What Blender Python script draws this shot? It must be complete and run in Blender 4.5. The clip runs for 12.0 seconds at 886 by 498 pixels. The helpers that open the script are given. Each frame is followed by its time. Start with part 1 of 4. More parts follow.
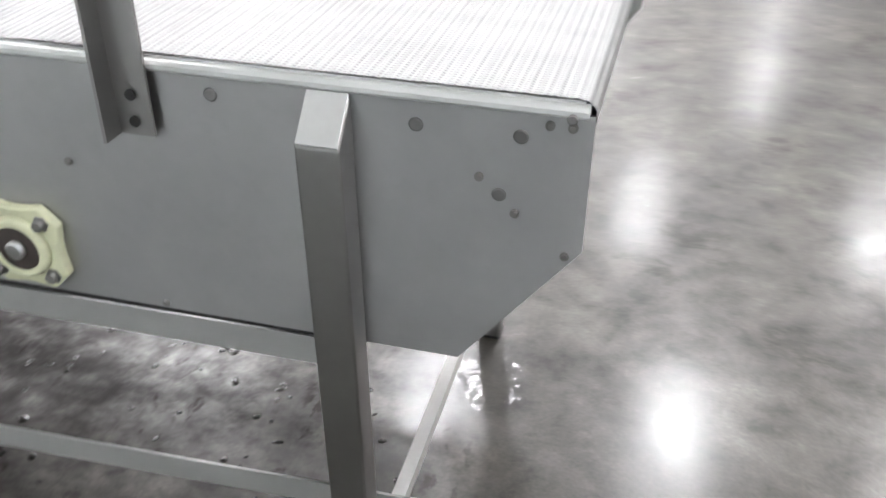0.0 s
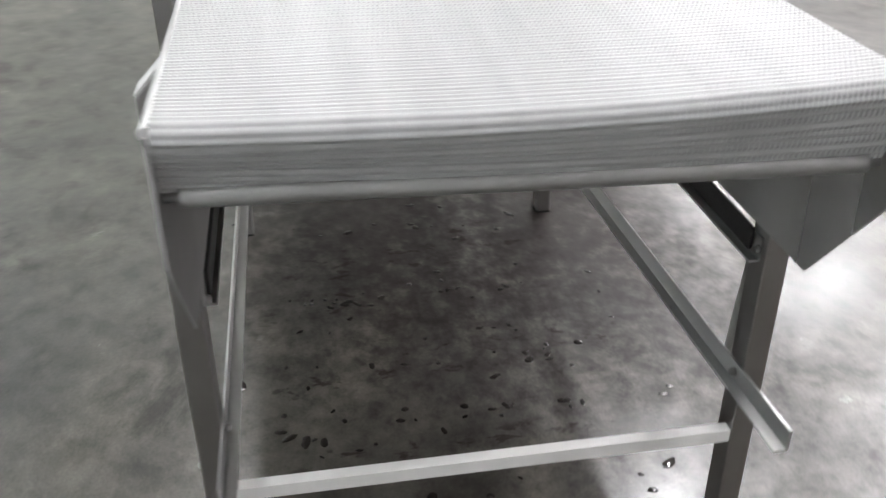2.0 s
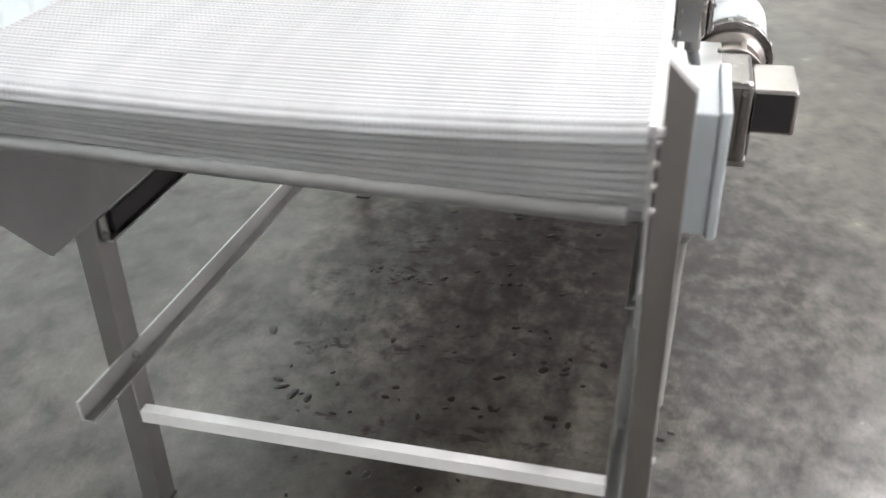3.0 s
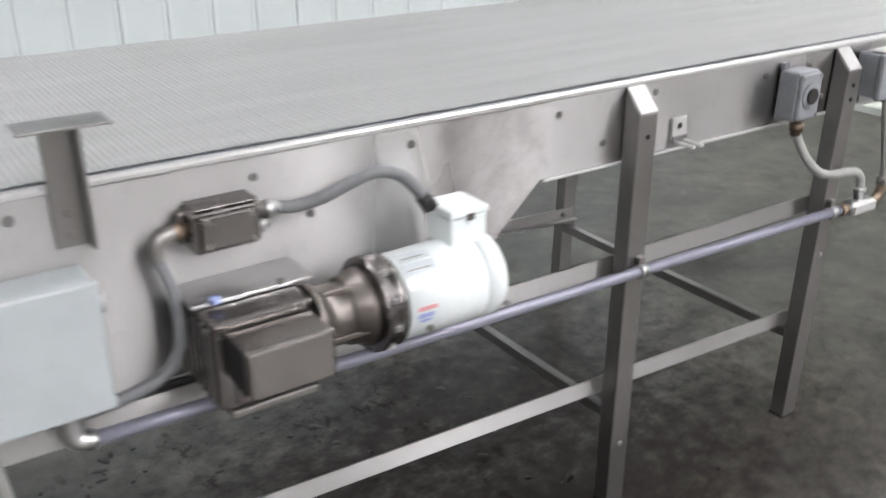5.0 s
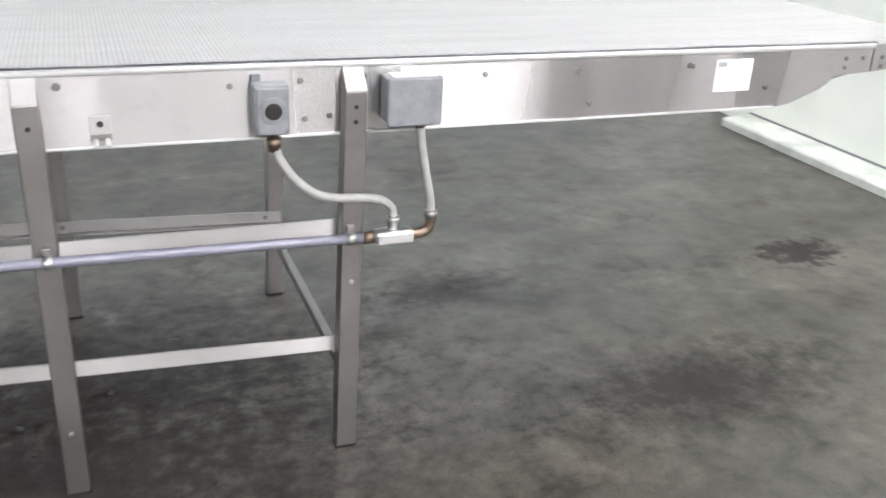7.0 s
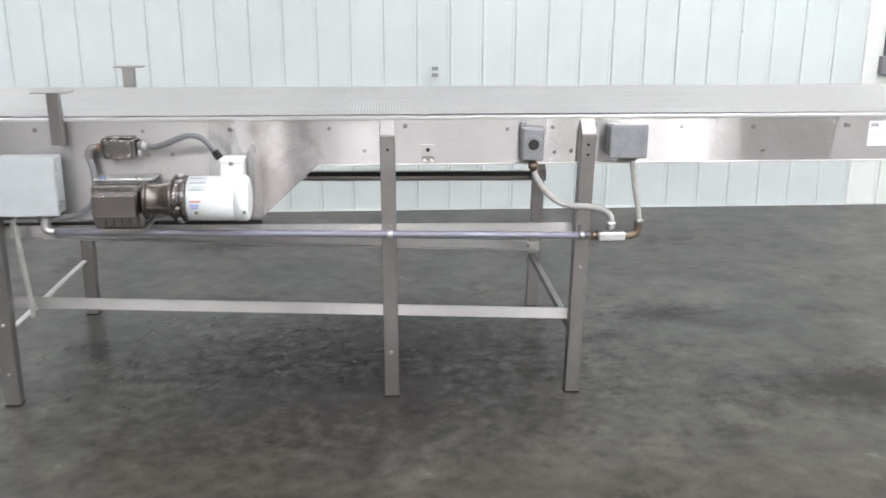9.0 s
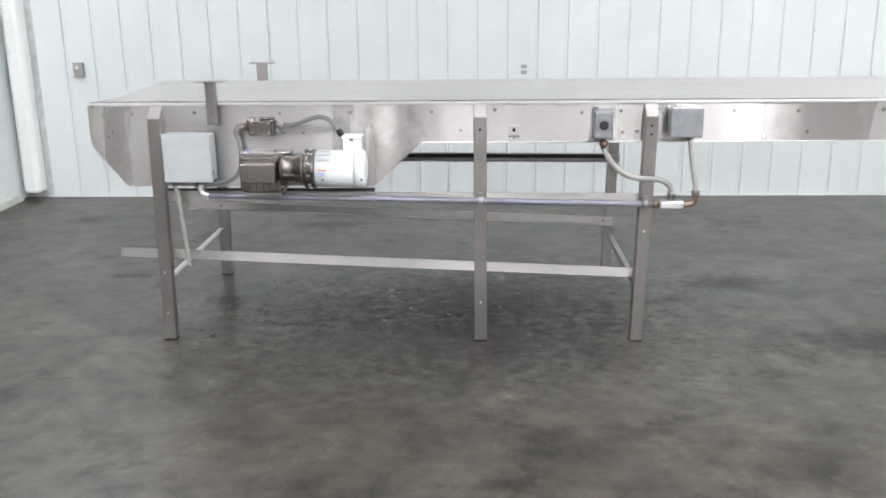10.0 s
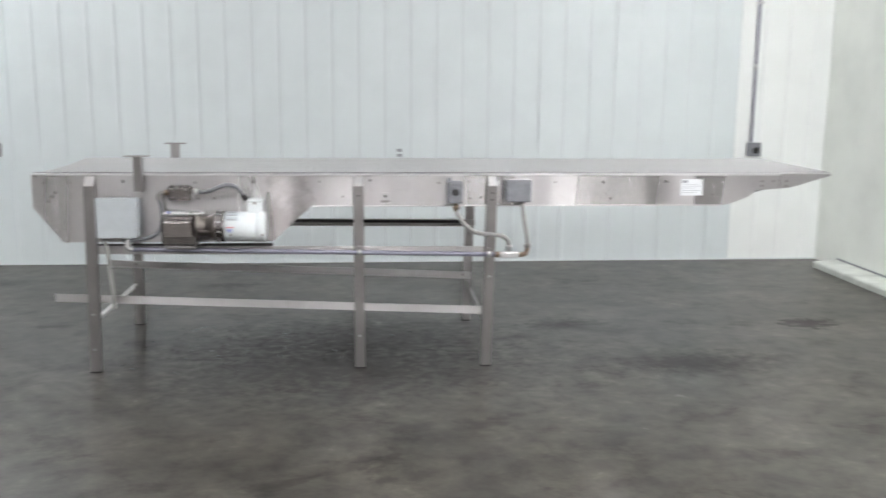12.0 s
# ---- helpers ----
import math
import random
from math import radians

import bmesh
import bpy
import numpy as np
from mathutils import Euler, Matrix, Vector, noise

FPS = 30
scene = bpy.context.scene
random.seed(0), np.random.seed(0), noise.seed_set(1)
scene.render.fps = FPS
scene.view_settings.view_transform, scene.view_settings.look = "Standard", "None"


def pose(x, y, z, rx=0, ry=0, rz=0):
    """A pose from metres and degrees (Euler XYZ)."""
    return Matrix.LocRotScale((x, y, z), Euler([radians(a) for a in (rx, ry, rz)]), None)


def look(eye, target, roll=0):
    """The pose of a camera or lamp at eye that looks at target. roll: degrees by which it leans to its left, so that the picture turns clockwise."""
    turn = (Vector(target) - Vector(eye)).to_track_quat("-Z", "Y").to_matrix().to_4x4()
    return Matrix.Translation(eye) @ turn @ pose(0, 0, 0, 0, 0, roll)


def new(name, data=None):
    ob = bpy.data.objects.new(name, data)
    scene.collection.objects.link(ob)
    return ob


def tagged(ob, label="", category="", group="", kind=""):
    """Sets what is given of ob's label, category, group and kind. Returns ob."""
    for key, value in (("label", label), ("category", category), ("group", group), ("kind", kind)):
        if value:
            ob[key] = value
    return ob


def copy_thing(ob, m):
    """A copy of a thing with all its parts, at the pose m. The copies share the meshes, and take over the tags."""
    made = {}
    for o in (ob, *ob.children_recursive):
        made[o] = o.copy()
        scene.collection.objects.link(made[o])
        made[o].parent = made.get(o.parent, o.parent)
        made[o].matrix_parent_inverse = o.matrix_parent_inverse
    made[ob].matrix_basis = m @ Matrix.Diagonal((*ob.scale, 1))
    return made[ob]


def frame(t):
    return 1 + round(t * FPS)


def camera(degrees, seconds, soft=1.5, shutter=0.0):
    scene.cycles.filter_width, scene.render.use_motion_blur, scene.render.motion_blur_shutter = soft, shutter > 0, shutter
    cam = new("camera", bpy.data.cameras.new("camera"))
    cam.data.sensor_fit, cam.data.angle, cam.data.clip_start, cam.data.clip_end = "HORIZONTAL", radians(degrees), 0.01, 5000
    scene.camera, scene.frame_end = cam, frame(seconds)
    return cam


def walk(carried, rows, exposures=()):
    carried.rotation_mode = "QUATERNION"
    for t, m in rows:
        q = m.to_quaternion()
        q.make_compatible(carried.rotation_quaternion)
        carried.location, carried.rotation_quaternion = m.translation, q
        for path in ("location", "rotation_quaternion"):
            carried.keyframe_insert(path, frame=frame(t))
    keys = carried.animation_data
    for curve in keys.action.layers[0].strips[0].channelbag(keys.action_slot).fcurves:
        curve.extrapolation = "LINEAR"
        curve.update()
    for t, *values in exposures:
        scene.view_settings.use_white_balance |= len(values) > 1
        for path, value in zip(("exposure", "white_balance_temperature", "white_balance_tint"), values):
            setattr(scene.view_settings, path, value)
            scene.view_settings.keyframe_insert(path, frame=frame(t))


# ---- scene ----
cam = camera(51.6, 12.0, soft=1.5, shutter=0.6)
PATH = [
    (0, (-0.06, 1.711, 1.359), (0.356, 0.077, 0.284), 0.6),
    (0.2, (-0.153, 1.667, 1.364), (0.434, 0.106, 0.259), 0.3),
    (0.5, (-0.307, 1.583, 1.362), (0.525, 0.186, 0.197), -0.8),
    (0.8, (-0.477, 1.476, 1.363), (0.626, 0.29, 0.19), 0.1),
    (1, (-0.584, 1.397, 1.367), (0.664, 0.348, 0.208), 1.1),
    (1.2, (-0.666, 1.298, 1.361), (0.696, 0.38, 0.22), 1.6),
    (1.5, (-0.755, 1.107, 1.369), (0.768, 0.405, 0.28), 1.5),
    (2, (-0.899, 0.714, 1.363), (0.8, 0.425, 0.348), 0.0),
    (2.5, (-0.919, 0.343, 1.35), (0.803, 0.439, 0.337), -0.8),
    (2.7, (-0.909, 0.204, 1.36), (0.789, 0.438, 0.329), -1.4),
    (4.3, (-0.224, -0.901, 1.401), (1.075, 0.301, 0.471), -0.2),
    (4.5, (-0.084, -1.021, 1.414), (1.162, 0.269, 0.527), -0.4),
    (5, (0.275, -1.24, 1.407), (1.31, 0.271, 0.603), 0.1),
    (5.5, (0.651, -1.475, 1.419), (1.512, 0.148, 0.628), 1.0),
    (6, (1.027, -1.655, 1.437), (1.862, -0.02, 0.642), 1.3),
    (6.5, (1.397, -1.766, 1.443), (2.249, -0.14, 0.65), 2.6),
    (7, (1.696, -1.962, 1.432), (2.383, -0.261, 0.635), 2.9),
    (7.5, (1.771, -2.202, 1.397), (2.11, -0.358, 0.7), 1.9),
    (7.7, (1.742, -2.317, 1.381), (1.955, -0.428, 0.76), 1.7),
    (9.3, (1.544, -3.217, 1.421), (1.657, -1.299, 0.865), 0.4),
    (9.5, (1.534, -3.337, 1.421), (1.624, -1.421, 0.854), 0.6),
    (10, (1.562, -3.643, 1.423), (1.489, -1.72, 0.877), -0.6),
    (10.5, (1.536, -3.961, 1.44), (1.548, -2.015, 0.978), 1.1),
    (11, (1.547, -4.236, 1.444), (1.593, -2.277, 1.047), 0.2),
    (11.5, (1.588, -4.461, 1.452), (1.627, -2.495, 1.083), -0.1),
    (12, (1.607, -4.575, 1.45), (1.777, -2.614, 1.09), 0.5),
]
walk(cam, [(t, look(e, g, r)) for t, e, g, r in PATH], [(0, 0.58), (0.5, 0.53), (1.0, 0.40), (1.5, 0.45), (2.0, 0.7), (2.5, 1.06), (2.7, 1.06), (4.5, 0.35), (5.0, 0.2), (5.5, 0.1), (6.0, 0.15), (6.5, 0.4), (7.0, 0.55), (7.5, 0.6), (9.5, 0.3), (10, 0.36), (10.5, 0.26), (11, 0.1), (12, -0.03)])

# ---------- world, lamps ----------
w = bpy.data.worlds.new("world")
scene.world = w
w.use_nodes = True
w.node_tree.nodes["Background"].inputs[0].default_value = (0.8, 0.85, 0.9, 1)
w.node_tree.nodes["Background"].inputs[1].default_value = 0.02
LAMP_POWER = 50.0
CEILING = 4.1
LAMPS = [(-2.6, -7.9), (0.0, -7.9), (2.1, -8.4), (3.3, -8.2), (4.2, -8.6), (5.0, -7.2), (-1.5, -12.4), (1.0, -12.4), (3.5, -12.4),
         (-2.6, -4.2), (-0.55, -4.25), (1.5, -4.2), (3.7, -4.4), (4.75, -4.9),
         (6.7, -4.7), (8.8, -4.6), (11.0, -4.8), (7.2, -7.9), (9.6, -7.9)]
FILL = [(-1.15, 1.7), (4.2, 0.6)]  # unseen fill lamps, added to brighten the panel wall and the east corner
CROSSWISE = [(3.6, -1.9)]

W = 0.872  # outside width over the two side plates
WALL = 2.76  # face of the panel wall
EAST_X = 5.41


# ---------- materials ----------
def shader(name):
    m = bpy.data.materials.new(name)
    m.use_nodes = True
    nt = m.node_tree
    return m, nt, nt.nodes["Principled BSDF"]


def node(nt, kind, **values):
    n = nt.nodes.new(kind)
    for key, value in values.items():
        n.inputs[key.replace("_", " ")].default_value = value
    return n


def coords(nt, scale=(1, 1, 1)):
    tc = nt.nodes.new("ShaderNodeNewGeometry")
    mp = nt.nodes.new("ShaderNodeMapping")
    mp.inputs["Scale"].default_value = scale
    nt.links.new(tc.outputs["Position"], mp.inputs["Vector"])
    return mp.outputs["Vector"]


def noisy(nt, scale, detail=4.0, rough=0.55, stretch=(1, 1, 1), swirl=0.0):
    n = node(nt, "ShaderNodeTexNoise", Scale=scale, Detail=detail, Roughness=rough, Distortion=swirl)
    nt.links.new(coords(nt, stretch), n.inputs["Vector"])
    return n.outputs["Fac"]


def ramp(nt, fac, stops, soft=False):
    r = nt.nodes.new("ShaderNodeValToRGB")
    e = r.color_ramp.elements
    while len(e) < len(stops):
        e.new(0.5)
    for el, (p, c) in zip(e, stops):
        el.position = p
        el.color = (*c, 1) if isinstance(c, tuple) else (c, c, c, 1)
    r.color_ramp.interpolation = "EASE" if soft else "LINEAR"
    nt.links.new(fac, r.inputs["Fac"])
    return r.outputs["Color"]


def mixed(nt, fac, a, b, mode="MIX"):
    n = nt.nodes.new("ShaderNodeMix")
    n.data_type, n.blend_type = "RGBA", mode
    for socket, value in ((n.inputs["Factor"], fac), (n.inputs["A"], a), (n.inputs["B"], b)):
        if isinstance(value, (int, float)):
            socket.default_value = value
        elif isinstance(value, tuple):
            socket.default_value = (*value, 1)
        else:
            nt.links.new(value, socket)
    return n.outputs["Result"]


def bumped(nt, p, height, strength, distance):
    b = node(nt, "ShaderNodeBump", Strength=strength, Distance=distance)
    nt.links.new(height, b.inputs["Height"])
    nt.links.new(b.outputs["Normal"], p.inputs["Normal"])


def steel(name, base, low, high, stretch=(1, 1, 1), aniso=0.0, grain=0.15, smudge=0.25, warp=0.0):
    m, nt, p = shader(name)
    p.inputs["Metallic"].default_value = 1
    big = noisy(nt, 3.1, 5, 0.6)
    mid = noisy(nt, 19.0, 4, 0.6)
    fine = noisy(nt, 420.0, 2, 0.5, stretch)
    dark = tuple(c * (1 - smudge) for c in base)
    col = mixed(nt, ramp(nt, big, [(0.3, 0.0), (0.7, 1.0)]), dark, base)
    col = mixed(nt, ramp(nt, mid, [(0.25, 0.35), (0.42, 0.0)]), col, tuple(c * 0.72 for c in base))
    nt.links.new(col, p.inputs["Base Color"])
    r = nt.nodes.new("ShaderNodeMapRange")
    r.inputs["To Min"].default_value, r.inputs["To Max"].default_value = low, high
    nt.links.new(mid, r.inputs["Value"])
    nt.links.new(r.outputs["Result"], p.inputs["Roughness"])
    if aniso:
        p.inputs["Anisotropic"].default_value = aniso
        t = nt.nodes.new("ShaderNodeTangent")
        t.direction_type = "UV_MAP"
        t.uv_map = "grain"
        nt.links.new(t.outputs["Tangent"], p.inputs["Tangent"])
    bumped(nt, p, fine, grain, 0.0006)
    if warp:
        # rolled stretches of finer and coarser polish across the sheet
        polish = noisy(nt, 2.3, 2, 0.5, (1, 0.0, 0.06))
        finish = nt.nodes.new("ShaderNodeMapRange")
        finish.inputs["From Min"].default_value, finish.inputs["From Max"].default_value = 0.38, 0.62
        finish.inputs["To Min"].default_value, finish.inputs["To Max"].default_value = 0.22, 0.60
        finish.interpolation_type = "SMOOTHSTEP"
        nt.links.new(polish, finish.inputs["Value"])
        nt.links.new(finish.outputs["Result"], p.inputs["Roughness"])
        # the sheet is slightly buckled, and one stretch of it is dull and brown from old work
        soft = noisy(nt, 3.0, 1, 0.4, (1, 1, 0.2))
        b = node(nt, "ShaderNodeBump", Strength=1.0, Distance=warp)
        nt.links.new(soft, b.inputs["Height"])
        fine_bump = [n for n in nt.nodes if n.bl_idname == "ShaderNodeBump" and n != b][0]
        nt.links.new(b.outputs["Normal"], fine_bump.inputs["Normal"])
        pos = nt.nodes.new("ShaderNodeNewGeometry").outputs["Position"]
        sep = nt.nodes.new("ShaderNodeSeparateXYZ")
        nt.links.new(pos, sep.inputs[0])
        w0 = nt.nodes.new("ShaderNodeMath")
        w0.operation = "MULTIPLY_ADD"
        w0.inputs[1].default_value = 0.10
        nt.links.new(mid, w0.inputs[0])
        nt.links.new(sep.outputs["X"], w0.inputs[2])
        band = nt.nodes.new("ShaderNodeMapRange")
        band.inputs["From Min"].default_value, band.inputs["From Max"].default_value = 1.0, 1.5
        nt.links.new(w0.outputs[0], band.inputs["Value"])
        stain = ramp(nt, band.outputs["Result"], [(0.30, 0.0), (0.38, 0.75), (0.72, 0.75), (0.82, 0.0)])
        front = nt.nodes.new("ShaderNodeMath")
        front.operation = "LESS_THAN"
        front.inputs[1].default_value = 0.3
        nt.links.new(sep.outputs["Y"], front.inputs[0])
        both = nt.nodes.new("ShaderNodeMath")
        both.operation = "MULTIPLY"
        nt.links.new(stain, both.inputs[0])
        nt.links.new(front.outputs[0], both.inputs[1])
        haze = ramp(nt, noisy(nt, 7.0, 6, 0.65), [(0.36, 0.25), (0.62, 1.0)], True)
        nt.links.new(mixed(nt, mixed(nt, 1.0, both.outputs[0], haze, "MULTIPLY"), col, (0.33, 0.305, 0.295)), p.inputs["Base Color"])
    return m


def paint(name, base, rough=0.45, metal=0.0, dirt=0.2, scale=14.0, bump=0.08, spec=0.5):
    m, nt, p = shader(name)
    n1, n2 = noisy(nt, scale, 5, 0.6), noisy(nt, scale * 9, 3, 0.5)
    col = mixed(nt, ramp(nt, n1, [(0.35, 1.0), (0.62, 0.0)]), base, tuple(c * (1 - dirt) for c in base))
    nt.links.new(col, p.inputs["Base Color"])
    r = nt.nodes.new("ShaderNodeMapRange")
    r.inputs["To Min"].default_value, r.inputs["To Max"].default_value = rough * 0.8, rough * 1.25
    nt.links.new(n2, r.inputs["Value"])
    nt.links.new(r.outputs["Result"], p.inputs["Roughness"])
    p.inputs["Metallic"].default_value = metal
    p.inputs["Specular IOR Level"].default_value = spec
    bumped(nt, p, n2, bump, 0.001)
    return m


def concrete():
    m, nt, p = shader("polished_concrete")
    cloud = noisy(nt, 0.7, 3, 0.5, swirl=0.5)
    patch = noisy(nt, 2.3, 10, 0.62, (1, 1.1, 1), 0.3)
    marble = noisy(nt, 7.0, 12, 0.64, (1, 1.1, 1), 0.25)
    fleck = noisy(nt, 15.0, 8, 0.66, (1, 1.1, 1))
    smear = noisy(nt, 2.9, 10, 0.68, (0.95, 1.15, 1), 0.35)
    grit = noisy(nt, 120.0, 3, 0.6)
    col = ramp(nt, patch, [(0.38, (0.028, 0.0250, 0.0198)), (0.50, (0.046, 0.0412, 0.0328)), (0.62, (0.069, 0.0622, 0.0496))], True)
    col = mixed(nt, ramp(nt, cloud, [(0.30, 0.0), (0.70, 0.35)], True), col, (0.052, 0.0468, 0.0376))
    col = mixed(nt, 1.0, col, ramp(nt, marble, [(0.34, 0.50), (0.45, 0.88), (0.55, 1.08), (0.68, 1.45)], True), "MULTIPLY")
    col = mixed(nt, 1.0, col, ramp(nt, fleck, [(0.34, 0.82), (0.50, 1.0), (0.66, 1.2)], True), "MULTIPLY")
    col = mixed(nt, ramp(nt, smear, [(0.34, 0.7), (0.43, 0.0)]), col, (0.018, 0.0150, 0.0120))
    col = mixed(nt, ramp(nt, smear, [(0.58, 0.0), (0.70, 0.25)]), col, (0.085, 0.0805, 0.0715))
    col = mixed(nt, 1.0, col, ramp(nt, grit, [(0.3, 0.78), (0.7, 1.22)]), "MULTIPLY")
    # the concrete colour is up to 1.3 times paler towards the open west side
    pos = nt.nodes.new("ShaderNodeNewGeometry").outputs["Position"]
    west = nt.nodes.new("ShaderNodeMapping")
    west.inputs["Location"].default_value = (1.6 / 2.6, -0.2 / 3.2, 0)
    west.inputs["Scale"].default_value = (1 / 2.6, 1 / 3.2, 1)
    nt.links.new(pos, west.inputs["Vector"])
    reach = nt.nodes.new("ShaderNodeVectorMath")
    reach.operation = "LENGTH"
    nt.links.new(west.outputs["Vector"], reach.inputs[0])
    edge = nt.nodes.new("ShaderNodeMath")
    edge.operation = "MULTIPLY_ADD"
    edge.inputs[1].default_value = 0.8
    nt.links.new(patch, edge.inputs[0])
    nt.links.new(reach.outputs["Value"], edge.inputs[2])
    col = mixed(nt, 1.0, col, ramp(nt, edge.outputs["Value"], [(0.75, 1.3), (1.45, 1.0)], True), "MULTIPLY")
    # old spills, dull and greasy, and shade painted under the conveyor, each a soft-edged blot broken up by the noise
    shine = ramp(nt, smear, [(0.34, 0.60), (0.46, 0.95), (0.60, 1.08)], True)
    shine = mixed(nt, 1.0, shine, ramp(nt, marble, [(0.36, 0.85), (0.60, 1.06)], True), "MULTIPLY")
    # the blots at x 1.45 and 1.62 paint the belt's shade into the floor
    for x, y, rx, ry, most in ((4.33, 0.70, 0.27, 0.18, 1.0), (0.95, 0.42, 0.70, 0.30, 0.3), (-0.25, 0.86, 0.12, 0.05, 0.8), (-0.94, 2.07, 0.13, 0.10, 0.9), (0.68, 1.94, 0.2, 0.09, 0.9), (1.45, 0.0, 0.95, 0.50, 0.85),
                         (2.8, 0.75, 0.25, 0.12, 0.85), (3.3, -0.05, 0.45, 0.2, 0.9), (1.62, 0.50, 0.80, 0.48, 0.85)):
        mp = nt.nodes.new("ShaderNodeMapping")
        mp.inputs["Location"].default_value = (-x / rx, -y / ry, 0)
        mp.inputs["Scale"].default_value = (1 / rx, 1 / ry, 1)
        nt.links.new(pos, mp.inputs["Vector"])
        d = nt.nodes.new("ShaderNodeVectorMath")
        d.operation = "LENGTH"
        nt.links.new(mp.outputs["Vector"], d.inputs[0])
        s = nt.nodes.new("ShaderNodeMath")
        s.operation = "MULTIPLY_ADD"
        s.inputs[1].default_value = 0.9
        half = nt.nodes.new("ShaderNodeMath")
        half.operation = "MULTIPLY"
        half.inputs[1].default_value = 0.32
        nt.links.new(d.outputs["Value"], half.inputs[0])
        nt.links.new(fleck, s.inputs[0])
        nt.links.new(half.outputs["Value"], s.inputs[2])
        spill_and_shade = ramp(nt, s.outputs["Value"], [(0.50, most), (0.92, 0.0)] if most < 1 else [(0.58, 1.0), (0.70, 0.0)], True)
        col = mixed(nt, spill_and_shade, col, (0.019, 0.0150, 0.0142))
        shine = mixed(nt, 1.0, shine, ramp(nt, spill_and_shade, [(0.0, 1.0), (1.0, 0.30)]), "MULTIPLY")
    # brown spots of dried drip under the belt, in loose rows
    spots = noisy(nt, 17.0, 4, 0.55, (1.5, 0.8, 1), 0.3)
    rows = noisy(nt, 5.2, 2, 0.5, (1.2, 0.12, 1))
    zone = nt.nodes.new("ShaderNodeMapping")
    zone.inputs["Location"].default_value = (-0.95 / 0.85, -0.40 / 0.52, 0)
    zone.inputs["Scale"].default_value = (1 / 0.85, 1 / 0.52, 1)
    nt.links.new(pos, zone.inputs["Vector"])
    away = nt.nodes.new("ShaderNodeVectorMath")
    away.operation = "LENGTH"
    nt.links.new(zone.outputs["Vector"], away.inputs[0])
    mask = mixed(nt, 1.0, ramp(nt, away.outputs["Value"], [(0.75, 1.0), (1.0, 0.0)], True), ramp(nt, rows, [(0.46, 0.0), (0.56, 1.0)], True), "MULTIPLY")
    mask = mixed(nt, 1.0, mask, ramp(nt, spots, [(0.57, 0.0), (0.64, 0.9)]), "MULTIPLY")
    col = mixed(nt, mask, col, (0.017, 0.0115, 0.0100))
    shine = mixed(nt, 1.0, shine, ramp(nt, mask, [(0.0, 1.0), (1.0, 0.3)]), "MULTIPLY")
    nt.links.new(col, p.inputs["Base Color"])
    r = nt.nodes.new("ShaderNodeMapRange")
    r.inputs["To Min"].default_value, r.inputs["To Max"].default_value = 0.34, 0.48
    nt.links.new(cloud, r.inputs["Value"])
    nt.links.new(r.outputs["Result"], p.inputs["Roughness"])
    p.inputs["IOR"].default_value = 1.7
    nt.links.new(mixed(nt, 1.0, shine, (0.30, 0.30, 0.30), "MULTIPLY"), p.inputs["Specular IOR Level"])
    p.inputs["Coat IOR"].default_value = 2.4
    # two puddled places where water stands in ripples
    wet = None
    for x, y, rx, ry in ((1.02, 0.02, 0.30, 0.20), (0.22, 0.16, 0.20, 0.22)):
        mp = nt.nodes.new("ShaderNodeMapping")
        mp.inputs["Location"].default_value = (-x / rx, -y / ry, 0)
        mp.inputs["Scale"].default_value = (1 / rx, 1 / ry, 1)
        nt.links.new(pos, mp.inputs["Vector"])
        d = nt.nodes.new("ShaderNodeVectorMath")
        d.operation = "LENGTH"
        nt.links.new(mp.outputs["Vector"], d.inputs[0])
        s = nt.nodes.new("ShaderNodeMath")
        s.operation = "MULTIPLY_ADD"
        s.inputs[1].default_value = 1.2
        nt.links.new(smear, s.inputs[0])
        nt.links.new(d.outputs["Value"], s.inputs[2])
        m1 = ramp(nt, s.outputs["Value"], [(0.95, 1.0), (1.45, 0.0)], True)
        wet = m1 if wet is None else mixed(nt, 1.0, wet, m1, "LIGHTEN")
    nt.links.new(mixed(nt, wet, mixed(nt, 1.0, shine, (0.19, 0.19, 0.19), "MULTIPLY"), (0.25, 0.25, 0.25)), p.inputs["Coat Weight"])
    gloss = ramp(nt, marble, [(0.3, 0.12), (0.7, 0.28)])
    nt.links.new(mixed(nt, wet, gloss, (0.07, 0.07, 0.07)), p.inputs["Coat Roughness"])
    bumped(nt, p, mixed(nt, 0.5, fleck, grit), 0.05, 0.002)
    ripple = node(nt, "ShaderNodeBump", Distance=0.004)
    nt.links.new(noisy(nt, 26.0, 3, 0.5, (1.4, 0.7, 1), 0.5), ripple.inputs["Height"])
    nt.links.new(mixed(nt, wet, (0, 0, 0), (0.9, 0.9, 0.9)), ripple.inputs["Strength"])
    nt.links.new(ripple.outputs["Normal"], p.inputs["Coat Normal"])
    return m


